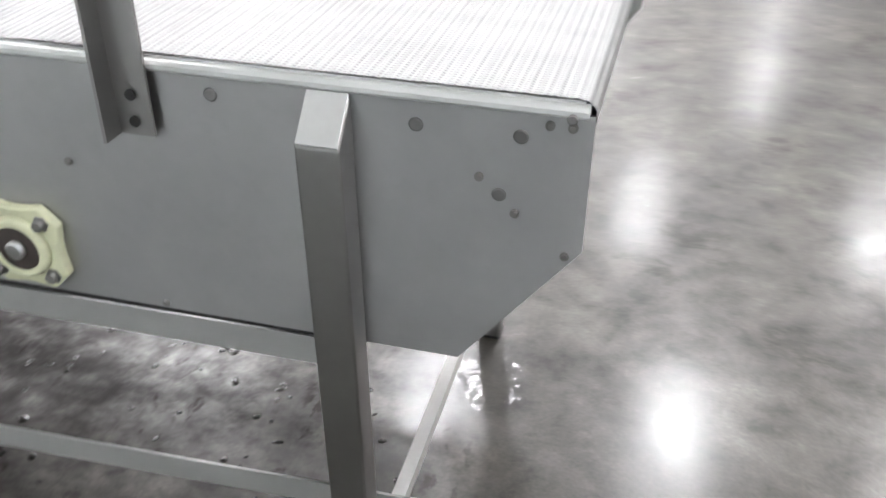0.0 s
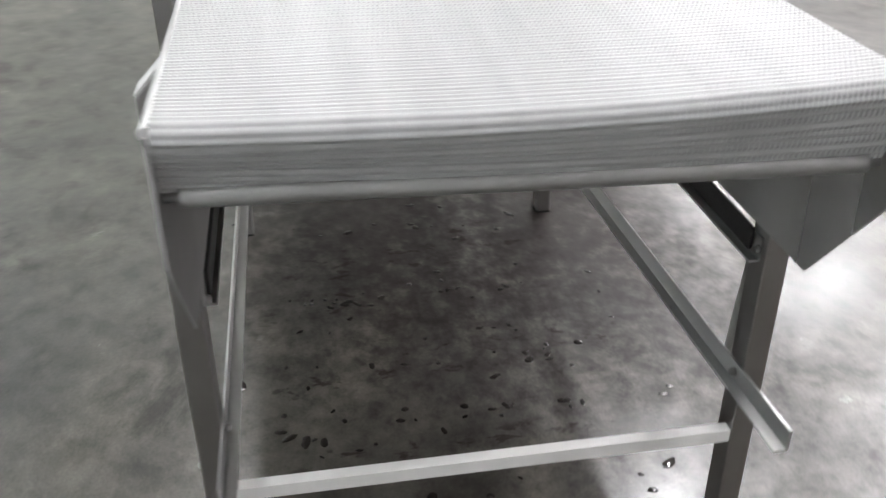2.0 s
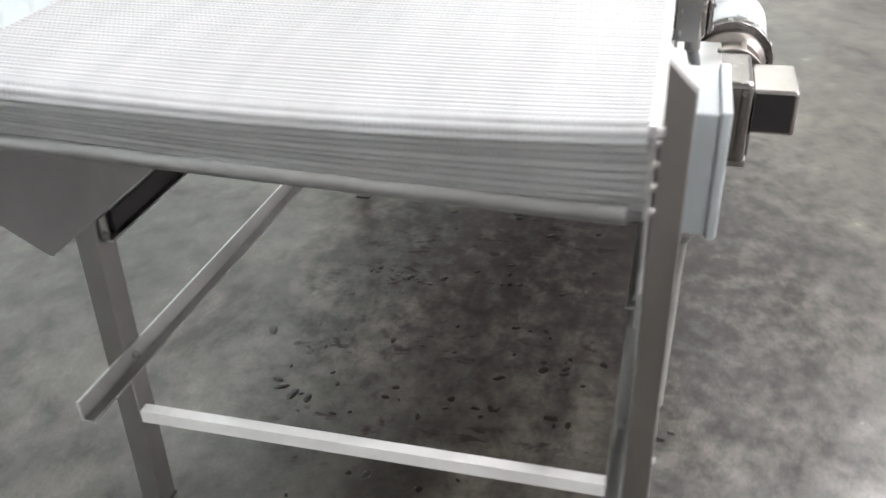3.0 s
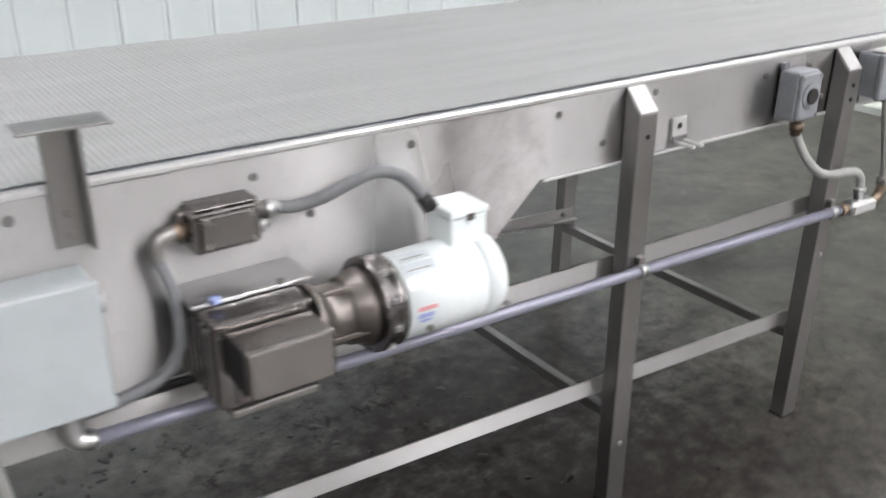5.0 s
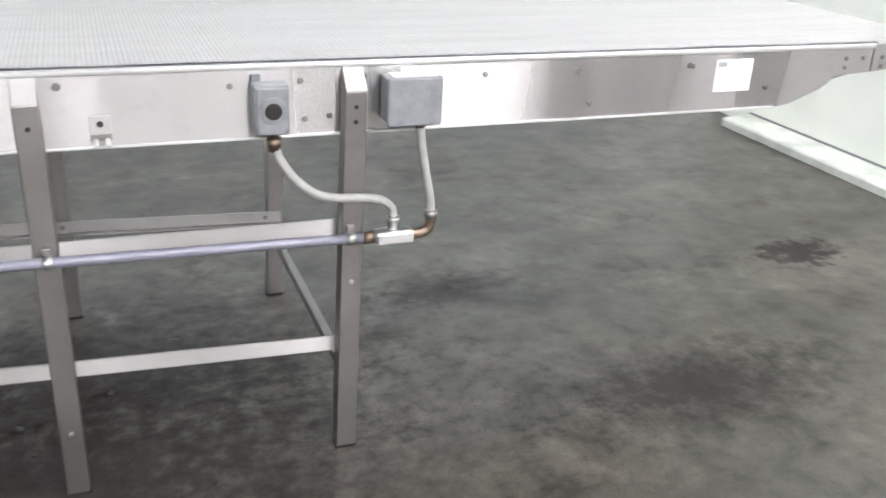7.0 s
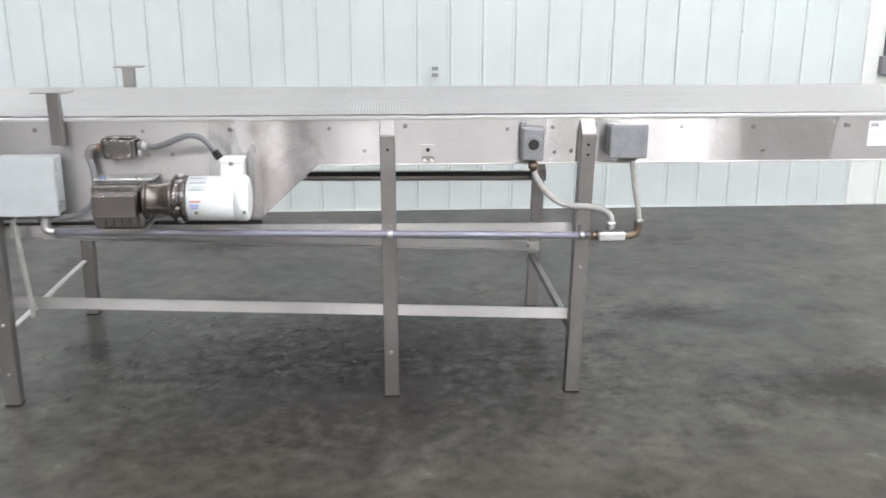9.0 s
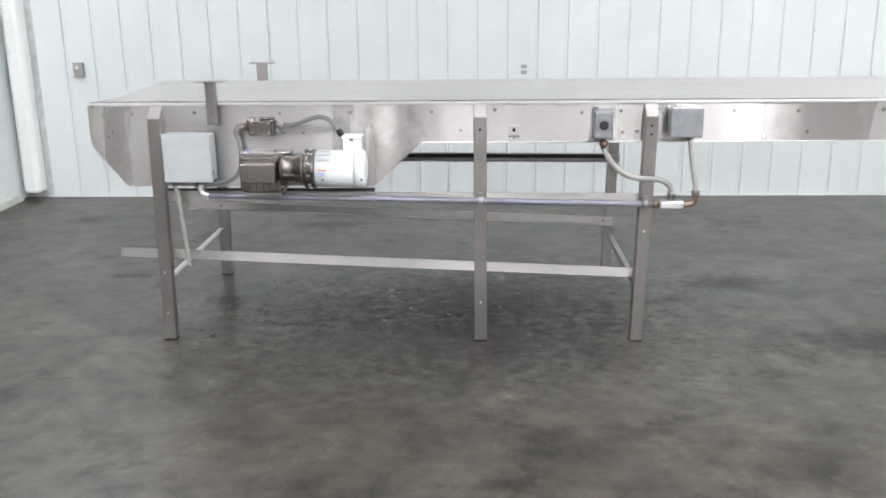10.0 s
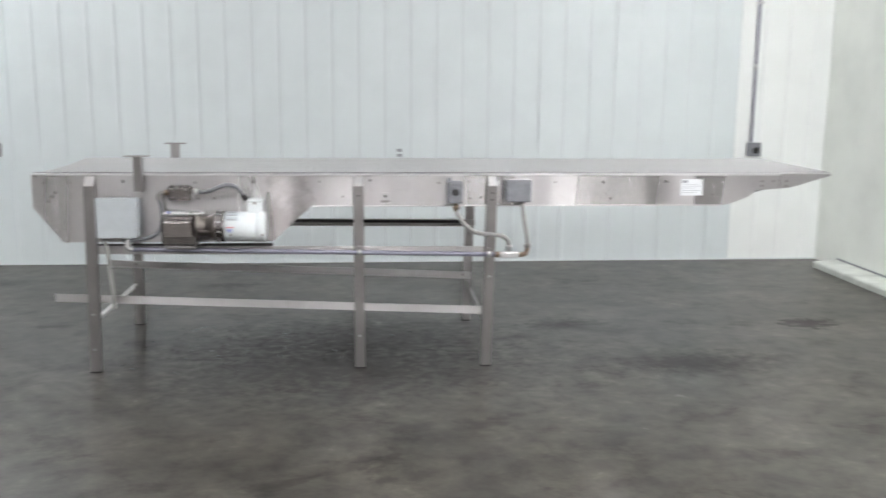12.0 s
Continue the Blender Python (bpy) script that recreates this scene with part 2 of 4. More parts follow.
def woven():
    m, nt, p = shader("woven_steel_wire")
    p.inputs["Metallic"].default_value = 0.0
    p.inputs["Specular IOR Level"].default_value = 0.4
    fac = noisy(nt, 5.0, 5, 0.6, (0.25, 3, 1))
    col = mixed(nt, ramp(nt, fac, [(0.35, 0.0), (0.6, 1.0)]), (0.35, 0.35, 0.347), (0.395, 0.396, 0.393))
    nt.links.new(col, p.inputs["Base Color"])
    p.inputs["Roughness"].default_value = 0.6
    p.inputs["Coat Weight"].default_value = 0.5
    p.inputs["Coat Roughness"].default_value = 0.38
    v = coords(nt, (1, 1, 1))
    waves = []
    for turn in (0.5, -0.5):
        mp = nt.nodes.new("ShaderNodeMapping")
        mp.inputs["Rotation"].default_value = (0, 0, math.pi / 2 + turn)
        nt.links.new(v, mp.inputs["Vector"])
        wv = node(nt, "ShaderNodeTexWave", Scale=52.0, Distortion=0.0)
        nt.links.new(mp.outputs["Vector"], wv.inputs["Vector"])
        waves.append(wv.outputs["Fac"])
    weave = mixed(nt, 1.0, waves[0], waves[1], "LIGHTEN")
    # open gaps between the crossing wires, their shade painted into the colour
    nt.links.new(mixed(nt, 1.0, col, ramp(nt, weave, [(0.15, 0.55), (0.55, 1.08)]), "MULTIPLY"), p.inputs["Base Color"])
    bumped(nt, p, weave, 0.4, 0.0012)
    return m


def lamp_tube(name, strength):
    m = bpy.data.materials.new(name)
    m.use_nodes = True
    nt = m.node_tree
    nt.nodes.remove(nt.nodes["Principled BSDF"])
    e = nt.nodes.new("ShaderNodeEmission")
    e.inputs["Color"].default_value = (1.0, 0.985, 1.015, 1)
    e.inputs["Strength"].default_value = strength
    nt.links.new(e.outputs[0], nt.nodes["Material Output"].inputs[0])
    return m


PLATE = steel("brushed_plate", (0.60, 0.588, 0.584), 0.36, 0.42, (0.02, 1, 1), 1.0, 0.05, 0.12, 0.03)
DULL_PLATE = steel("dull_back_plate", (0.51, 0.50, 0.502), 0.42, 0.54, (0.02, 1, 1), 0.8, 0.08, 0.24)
BAR = steel("mill_steel", (0.375, 0.36, 0.352), 0.32, 0.46, (1, 1, 0.08), 0.0, 0.12)
STRIP = paint("bright_edge_steel", (0.70, 0.70, 0.69), 0.36, 0.6, 0.06, 8.0, 0.04)
RAIL = paint("pale_angle_steel", (0.57, 0.565, 0.555), 0.36, 0.35, 0.15, 9.0, 0.1)
BRUSHED_RAIL = steel("brushed_angle_steel", (0.555, 0.545, 0.537), 0.34, 0.46, (0.02, 1, 1), 1.0, 0.08, 0.15)
CROSS = paint("pale_bar", (0.74, 0.73, 0.71), 0.42, 0.10, 0.10, 9.0, 0.1)
POLISHED = steel("polished_cast_steel", (0.52, 0.485, 0.465), 0.16, 0.30, (1, 1, 1), 0.0, 0.1, 0.35)
DARK_STEEL = steel("dark_cast_steel", (0.32, 0.30, 0.29), 0.18, 0.34, (1, 1, 1), 0.0, 0.15, 0.45)
ZINC = steel("zinc_fitting", (0.70, 0.70, 0.70), 0.22, 0.4, (1, 1, 1), 0.0, 0.1, 0.2)
BRASS = steel("tarnished_fitting", (0.34, 0.26, 0.20), 0.35, 0.55, (1, 1, 1), 0.0, 0.2, 0.4)
BOLT = steel("dull_bolt", (0.36, 0.345, 0.33), 0.35, 0.5, (1, 1, 1), 0.0, 0.1, 0.3)
NECK = steel("oily_neck_steel", (0.36, 0.325, 0.30), 0.30, 0.50, (1, 1, 1), 0.0, 0.2, 0.5)
ROLLER = paint("grey_roller_steel", (0.27, 0.265, 0.26), 0.5, 0.4, 0.2, 12, 0.1)
STUB = steel("dull_shaft_stub", (0.33, 0.32, 0.315), 0.45, 0.6, (1, 1, 1), 0.0, 0.15, 0.4)
BELT = woven()
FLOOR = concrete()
WHITE_ENAMEL = paint("white_enamel", (0.82, 0.87, 0.87), 0.25, 0, 0.05)
BOX_GREY = paint("grey_box_paint", (0.47, 0.51, 0.525), 0.4, 0, 0.06)
CAST_GREY = paint("cast_grey_paint", (0.25, 0.26, 0.28), 0.42, 0, 0.2, 30)
HOSE = paint("grey_hose", (0.20, 0.205, 0.215), 0.45, 0, 0.15, 30)
PALE_HOSE = paint("pale_grey_hose", (0.36, 0.36, 0.345), 0.5, 0, 0.15, 30)
CORD = paint("pale_cord", (0.31, 0.31, 0.29), 0.55, 0, 0.2, 30)
CONDUIT = paint("lilac_grey_conduit", (0.27, 0.27, 0.33), 0.35, 0.3, 0.12, 20)
CREAM = paint("cream_bearing_plastic", (0.72, 0.72, 0.50), 0.4, 0, 0.15, 25)
BLACK = paint("black_rubber", (0.02, 0.018, 0.018), 0.5, 0, 0.2, 30)
RUBBER_BROWN = paint("bearing_seal", (0.06, 0.045, 0.04), 0.45, 0, 0.3, 60)
PANEL = paint("white_wall_panel", (0.735, 0.795, 0.80), 0.34, 0, 0.05, 2.2, 0.12)
WHITER_PANEL = paint("whiter_wall_panel", (0.90, 0.93, 0.91), 0.30, 0, 0.04, 2.2, 0.12)
GROOVE = paint("panel_seam", (0.58, 0.62, 0.63), 0.6, 0, 0.2)
EAST = paint("washed_white_wall", (0.86, 0.89, 0.835), 0.5, 0, 0.10, 1.7, 0.2)
CURB = paint("painted_curb", (0.70, 0.73, 0.68), 0.5, 0, 0.28, 6)
CEIL = paint("ceiling_white", (0.74, 0.75, 0.74), 0.6, 0, 0.06, 1.5)
FAR_WALL = paint("plain_grey_wall", (0.70, 0.70, 0.695), 0.5, 0, 0.08, 1.5)
PAPER = paint("label_paper", (0.84, 0.87, 0.88), 0.5, 0, 0.03)
INK = paint("printed_grey", (0.34, 0.36, 0.38), 0.5, 0, 0.1)
INK_RED = paint("printed_red", (0.70, 0.32, 0.34), 0.5, 0, 0.1)
INK_BLUE = paint("printed_blue", (0.36, 0.42, 0.70), 0.5, 0, 0.1)
FOIL = paint("foil_plate", (0.60, 0.65, 0.68), 0.3, 0.3, 0.1, 30)
WET = paint("wet_grime", (0.017, 0.0135, 0.012), 0.07, 0, 0.2, 40, 0.02, 0.5)
GLOW = lamp_tube("lamp_glow", LAMP_POWER)
FILL_GLOW = lamp_tube("fill_lamp_glow", LAMP_POWER * 0.8)


# ---------- mesh helpers ----------
def part(name, bm, material, parent=None, label="", smooth=False):
    me = bpy.data.meshes.new(name)
    bm.to_mesh(me)
    bm.free()
    me.materials.append(material)
    ob = new(name, me)
    if parent:
        ob.parent = parent
    if label:
        tagged(ob, label)
    return ob


def again(ob, parent, x=0, y=0, z=0, name=""):
    """The same mesh once more, moved."""
    o = new(name or ob.name.split(".")[0], ob.data)
    o.location = (x, y, z)
    o.parent = parent
    if "label" in ob:
        o["label"] = ob["label"]
    return o


def block(x0, x1, y0, y1, z0, z1, edge=0.0015, seg=2):
    bm = bmesh.new()
    bmesh.ops.create_cube(bm, size=1)
    for v in bm.verts:
        v.co = Vector((x0 + (v.co.x + 0.5) * (x1 - x0), y0 + (v.co.y + 0.5) * (y1 - y0), z0 + (v.co.z + 0.5) * (z1 - z0)))
    if edge:
        bmesh.ops.bevel(bm, geom=bm.edges[:], offset=edge, segments=seg, profile=0.5, affect="EDGES")
    return bm


def extruded(outline, axis, a, b, edge=0.0):
    """A closed outline of 2D points drawn along one axis from a to b."""
    place = {"x": lambda u, v, d: (d, u, v), "y": lambda u, v, d: (u, d, v), "z": lambda u, v, d: (u, v, d)}[axis]
    bm = bmesh.new()
    p = [bm.verts.new(place(u, v, a)) for u, v in outline]
    q = [bm.verts.new(place(u, v, b)) for u, v in outline]
    n = len(p)
    bm.faces.new(p)
    bm.faces.new(q[::-1])
    for i in range(n):
        bm.faces.new((p[i], q[i], q[(i + 1) % n], p[(i + 1) % n]))
    bmesh.ops.recalc_face_normals(bm, faces=bm.faces[:])
    if edge:
        bmesh.ops.bevel(bm, geom=bm.edges[:], offset=edge, segments=2, profile=0.5, affect="EDGES")
    return bm


def lathe(profile, centre, axis="x", seg=40, bm=None):
    """Turned shape: (distance along the axis, radius) pairs about a line through centre."""
    bm = bm or bmesh.new()
    c = Vector(centre)
    u, v, a = {"x": ((0, 1, 0), (0, 0, 1), (1, 0, 0)), "y": ((1, 0, 0), (0, 0, 1), (0, 1, 0)), "z": ((1, 0, 0), (0, 1, 0), (0, 0, 1))}[axis]
    u, v, a = Vector(u), Vector(v), Vector(a)
    rings = []
    for d, r in profile:
        rings.append([bm.verts.new(c + a * d + (u * math.cos(k * math.tau / seg) + v * math.sin(k * math.tau / seg)) * max(r, 1e-4)) for k in range(seg)])
    for i in range(len(rings) - 1):
        steep = abs(profile[i + 1][1] - profile[i][1]) > 3 * abs(profile[i + 1][0] - profile[i][0])
        for k in range(seg):
            f = bm.faces.new((rings[i][k], rings[i][(k + 1) % seg], rings[i + 1][(k + 1) % seg], rings[i + 1][k]))
            f.smooth = not steep
    bm.faces.new(rings[0])
    bm.faces.new(rings[-1])
    bmesh.ops.recalc_face_normals(bm, faces=bm.faces[:])
    return bm


def flowing(points, steps=10):
    """A smooth line through the points."""
    pts = [Vector(p) for p in points]
    pts = [2 * pts[0] - pts[1]] + pts + [2 * pts[-1] - pts[-2]]
    out = []
    for i in range(1, len(pts) - 2):
        a, b, c, d = pts[i - 1:i + 3]
        for k in range(steps):
            t = k / steps
            out.append(0.5 * (2 * b + (c - a) * t + (2 * a - 5 * b + 4 * c - d) * t * t + (3 * b - a - 3 * c + d) * t ** 3))
    out.append(pts[-2])
    return out


def tube(points, radius, seg=14, steps=10, ribs=0.0):
    line = flowing(points, steps) if steps > 1 else [Vector(p) for p in points]
    bm = bmesh.new()
    side = None
    rings = []
    for i, p in enumerate(line):
        way = (line[min(i + 1, len(line) - 1)] - line[max(i - 1, 0)]).normalized()
        if side is None:
            side = way.orthogonal().normalized()
        side = (side - way * side.dot(way)).normalized()
        up = way.cross(side)
        r = radius * (1 + (ribs if i % 2 else 0))
        rings.append([bm.verts.new(p + (side * math.cos(k * math.tau / seg) + up * math.sin(k * math.tau / seg)) * r) for k in range(seg)])
    for a, b in zip(rings, rings[1:]):
        for k in range(seg):
            bm.faces.new((a[k], a[(k + 1) % seg], b[(k + 1) % seg], b[k])).smooth = True
    bm.faces.new(rings[0])
    bm.faces.new(rings[-1])
    bmesh.ops.recalc_face_normals(bm, faces=bm.faces[:])
    return bm


def thing(name, label, category, x=0, y=0, z=0, group="", kind=""):
    e = new(name)
    e.empty_display_size = 0.1
    e.location = (x, y, z)
    return tagged(e, label, category, group, kind)


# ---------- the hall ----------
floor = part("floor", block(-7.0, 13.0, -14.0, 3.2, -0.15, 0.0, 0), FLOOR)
tagged(floor, "polished grey concrete floor with dark stains and painted belt shade", "floor", kind="structure")
north = part("wall_north", block(-1.72, 5.6, WALL + 0.012, 2.96, 0.0, CEILING, 0), GROOVE)
tagged(north, "white ribbed panel wall with narrow vertical seams", "wall", kind="structure")
east = part("wall_east", block(EAST_X, 5.6, -1.0, WALL + 0.012, 0.0, CEILING, 0), EAST)
tagged(east, "plain washed white wall above a low kerb", "wall", kind="structure")
west = part("wall_west", block(-1.84, -1.70, 1.6, WALL + 0.012, 0.0, CEILING, 0), PANEL)
tagged(west, "short white return wall at the corner", "wall", kind="structure")
for name, dims in (("wall_north_west", (-7.0, -1.84, 1.6, 1.75)), ("wall_far_west", (-7.15, -7.0, -14.0, 1.75)), ("wall_south", (-7.0, 13.0, -14.15, -14.0)), ("wall_far_east", (13.0, 13.15, -14.0, -1.0)), ("wall_north_east", (5.6, 13.0, -1.0, -0.85))):
    tagged(part(name, block(dims[0], dims[1], dims[2], dims[3], 0.0, CEILING, 0), FAR_WALL), "plain grey wall of the hall", "wall", kind="structure")
ceiling = part("ceiling", block(-7.2, 13.2, -14.2, 3.1, CEILING, CEILING + 0.12, 0), CEIL)
tagged(ceiling, "plain white ceiling", "ceiling", kind="structure")
bead = part("baseboard", block(-1.53, EAST_X - 0.002, WALL - 0.010, WALL + 0.0002, 0.0002, 0.010, 0.002), WHITE_ENAMEL)
tagged(bead, "thin white sealant bead along the wall foot", "baseboard", kind="structure")


def corner_cover():
    """A tall rounded cover that stops short of the floor, its foot rounded off."""
    bm = bmesh.new()
    ring = [(-0.062, 0.06), (-0.062, -0.02), (-0.052, -0.045), (-0.030, -0.058), (0.030, -0.058), (0.052, -0.045), (0.062, -0.02), (0.062, 0.06)]
    levels = ((0.048, 0.62), (0.052, 0.86), (0.062, 0.97), (0.075, 1.0), (CEILING - 0.002, 1.0))
    rows = [[bm.verts.new((x * k, y * k, z)) for x, y in ring] for z, k in levels]
    for a, b in zip(rows, rows[1:]):
        for i in range(8):
            bm.faces.new((a[i], a[(i + 1) % 8], b[(i + 1) % 8], b[i]))
    bm.faces.new(rows[0][::-1])
    bm.faces.new(rows[-1])
    bmesh.ops.recalc_face_normals(bm, faces=bm.faces[:])
    return bm


corner = part("trim", corner_cover(), WHITER_PANEL)
corner.location = (-1.605, WALL - 0.061, 0)
tagged(corner, "rounded white corner cover ending above the floor", "trim", kind="structure")
KERB = [(-0.195, 0.0), (-0.197, 0.040), (-0.188, 0.050), (-0.10, 0.055), (0.0, 0.062), (0.0, 0.0)]
kerb = part("curb", extruded([(EAST_X + u, z) for u, z in KERB], "y", -1.0, 2.40, 0), CURB)
tagged(kerb, "low pale painted concrete kerb along the wall", "kerb", kind="structure")
seam = part("trim", block(EAST_X - 0.006, EAST_X, -1.0, 2.40, 0.0625, 0.074, 0), CAST_GREY)
tagged(seam, "dark sealant line above the kerb", "trim", kind="structure")
west_kerb = part("curb", block(-1.70, -1.66, 1.62, WALL - 0.13, 0.0, 0.05, 0.004), CURB)
tagged(west_kerb, "low pale kerb at the foot of the return wall", "kerb", kind="structure")

# ---------- ceiling lamps ----------


def ceiling_light(x, y, glow, text):
    t = thing("ceiling_light", text, "ceiling light", x, y, CEILING, "ceiling lights")
    part("frame", extruded([(-0.24, 0.0), (-0.21, -0.07), (0.21, -0.07), (0.24, 0.0)], "y", -0.63, 0.63, 0.003), WHITE_ENAMEL, t)
    part("diffuser", block(-0.18, 0.18, -0.59, 0.59, -0.085, -0.068, 0.004), glow, t, "glowing white diffuser")
    return t


lamp = ceiling_light(*LAMPS[0], GLOW, "white ceiling light box with a glowing diffuser")
for x, y in FILL:
    ceiling_light(x, y, FILL_GLOW, "unseen fill light box added near the panel wall")
for x, y in LAMPS[1:]:
    copy_thing(lamp, pose(x, y, CEILING))
for x, y in CROSSWISE:
    copy_thing(lamp, pose(x, y, CEILING, 0, 0, 90))

# ---------- conveyor ----------
conveyor = thing("belt_conveyor", "stainless steel wire mesh belt conveyor on six legs", "conveyor")


def hexbolt(head, washer, out):
    """A bolt head on a washer that sticks out along -y (out = -1) or +y."""
    bm = lathe([(0, washer), (0.0022 * out, washer), (0.0022 * out, head)], (0, 0, 0), "y", 20)
    return lathe([(0.002 * out, head), (head * 0.85 * out, head), (head * 0.95 * out, head * 0.8)], (0, 0, 0), "y", 6, bm)


SMALL = {s: part("bolt", hexbolt(0.0050 if s < 0 else 0.0038, 0.0066 if s < 0 else 0.0052, s), BOLT, conveyor) for s in (-1, 1)}
BIG = {s: part("shaft_end", lathe([(0, 0.0082), (0.0005 * s, 0.0078), (0.0010 * s, 0.0066), (0.0014 * s, 0.0062), (0.0014 * s, 0.004)], (0, 0, 0), "y", 24), STUB, conveyor) for s in (-1, 1)}


def fasten(kind, side, places, parent):
    face = -0.0005 if side < 0 else W + 0.0005
    for x, z in places:
        again(kind[side], parent, x, face, z)


def plate_outline():
    return [(0.0, 0.828), (0.134, 0.656), (1.150, 0.655), (1.345, 0.835), (3.450, 0.832), (3.490, 0.838), (3.545, 0.858), (3.590, 0.876),
            (3.615, 0.893), (3.628, 0.909), (3.752, 0.917), (3.752, 0.986), (0.0, 0.986)]


def plate_mesh(y0, y1, outline):
    bm = extruded(outline, "y", y0, y1)
    uv = bm.loops.layers.uv.new("grain")
    for f in bm.faces:
        for l in f.loops:
            l[uv].uv = (l.vert.co.z, l.vert.co.x + l.vert.co.y)
    return bm


TIP = [(3.756, 0.917), (3.80, 0.920), (3.87, 0.938), (3.95, 0.963), (4.022, 0.983), (4.03, 0.989), (4.022, 0.993), (3.756, 0.993)]
plates = {}
for side, (y0, y1) in ((-1, (0.0, 0.004)), (1, (W - 0.004, W))):
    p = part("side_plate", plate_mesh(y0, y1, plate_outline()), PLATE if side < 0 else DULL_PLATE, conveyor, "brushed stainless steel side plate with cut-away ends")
    plates[side] = p
    part("nose_plate", plate_mesh(y0, y1, TIP), PLATE, p, "tapered steel nose plate")
    part("splice", block(3.735, 3.772, y1 if side < 0 else y0 - 0.004, y1 + 0.004 if side < 0 else y0, 0.92, 0.985, 0), BLACK, p, "dark backing strip behind the joint")
    a, b = (-0.0045, 0.014) if side < 0 else (W - 0.014, W + 0.0045)
    part("edge_strip", extruded([(a + 0.002, 0.983), (a, 0.986), (a, 0.991), (a + 0.003, 0.9945), (a + 0.006, 0.9955), (b - 0.006, 0.9955), (b - 0.003, 0.9945), (b, 0.991), (b, 0.986), (b - 0.002, 0.983)], "x", 0.006, 3.756), STRIP, p, "bright rolled steel edge strip")
    f = -0.0045 if side < 0 else W
    part("bottom_lip", block(1.352, 3.44, f, f + 0.0045, 0.8285, 0.8345, 0.0015), STRIP, p, "bright rolled lower edge")
    # the front strip paints the belt edge's shadow gap, the back one fills it
    g = (0.0065, 0.0115) if side < 0 else (W - 0.0115, W - 0.0065)
    part("gap_strip", block(0.012, 3.75, g[0], g[1], 0.9957, 0.9972 if side < 0 else 0.9982, 0), CAST_GREY if side < 0 else RAIL, p, "dark strip standing in for the shadow gap under the belt edge" if side < 0 else "pale filler strip added in the gap under the belt edge")
    part("nose_strip", extruded([(a, 0.9935), (a, 0.996), (a + 0.003, 0.999), (b - 0.003, 0.999), (b, 0.996), (b, 0.9935)], "x", 3.758, 4.02), STRIP, p)
fasten(SMALL, -1, [(0.062, 0.950), (0.110, 0.902), (0.095, 0.882), (0.076, 0.859), (0.179, 0.952), (0.778, 0.951), (0.868, 0.873), (0.79, 0.872),
                   (1.384, 0.955), (1.978, 0.949), (2.573, 0.953), (2.862, 0.870), (3.156, 0.953), (2.196, 0.874), (2.13, 0.955), (2.14, 0.87),
                   (3.40, 0.888), (3.66, 0.957), (3.66, 0.932), (3.72, 0.957), (3.79, 0.957), (3.79, 0.932)], plates[-1])
fasten(BIG, -1, [(0.434, 0.957), (1.060, 0.954), (1.636, 0.962), (2.275, 0.962), (2.822, 0.952)], plates[-1])
fasten(SMALL, 1, [(0.115, 0.905), (0.044, 0.972), (0.021, 0.972), (0.018, 0.821), (0.617, 0.854), (0.519, 0.664), (0.075, 0.866), (1.384, 0.955), (1.98, 0.95)], plates[1])
fasten(BIG, 1, [(0.184, 0.956), (0.073, 0.956), (0.093, 0.886), (0.417, 0.962), (1.06, 0.954), (1.636, 0.96), (2.27, 0.96), (2.82, 0.95)], plates[1])


# --- belt: a ring of cross wires round the head, the return rollers and the nose ---
def belt_path():
    """Points of the belt's run in x and z, closed."""
    def arc(cx, cz, r, a0, a1, n):
        return [(cx + r * math.cos(radians(a0 + (a1 - a0) * i / n)), cz + r * math.sin(radians(a0 + (a1 - a0) * i / n))) for i in range(n + 1)]
    pts = [(3.70, 0.998), (2.8, 0.9975), (1.9, 0.9985), (1.0, 0.998), (0.3, 0.9985)]
    pts += arc(0.018, 0.9815, 0.017, 90, 192, 10)
    pts += arc(0.063, 0.905, 0.030, 188, 262, 10)
    pts += [(0.45, 0.845)] + arc(0.706, 0.740, 0.055, 150, 300, 10) + [(0.95, 0.80), (1.3, 0.862), (2.4, 0.866), (3.5, 0.872), (3.75, 0.93), (3.99, 0.975)]
    pts += arc(4.012, 0.994, 0.008, -70, 80, 6)
    return pts


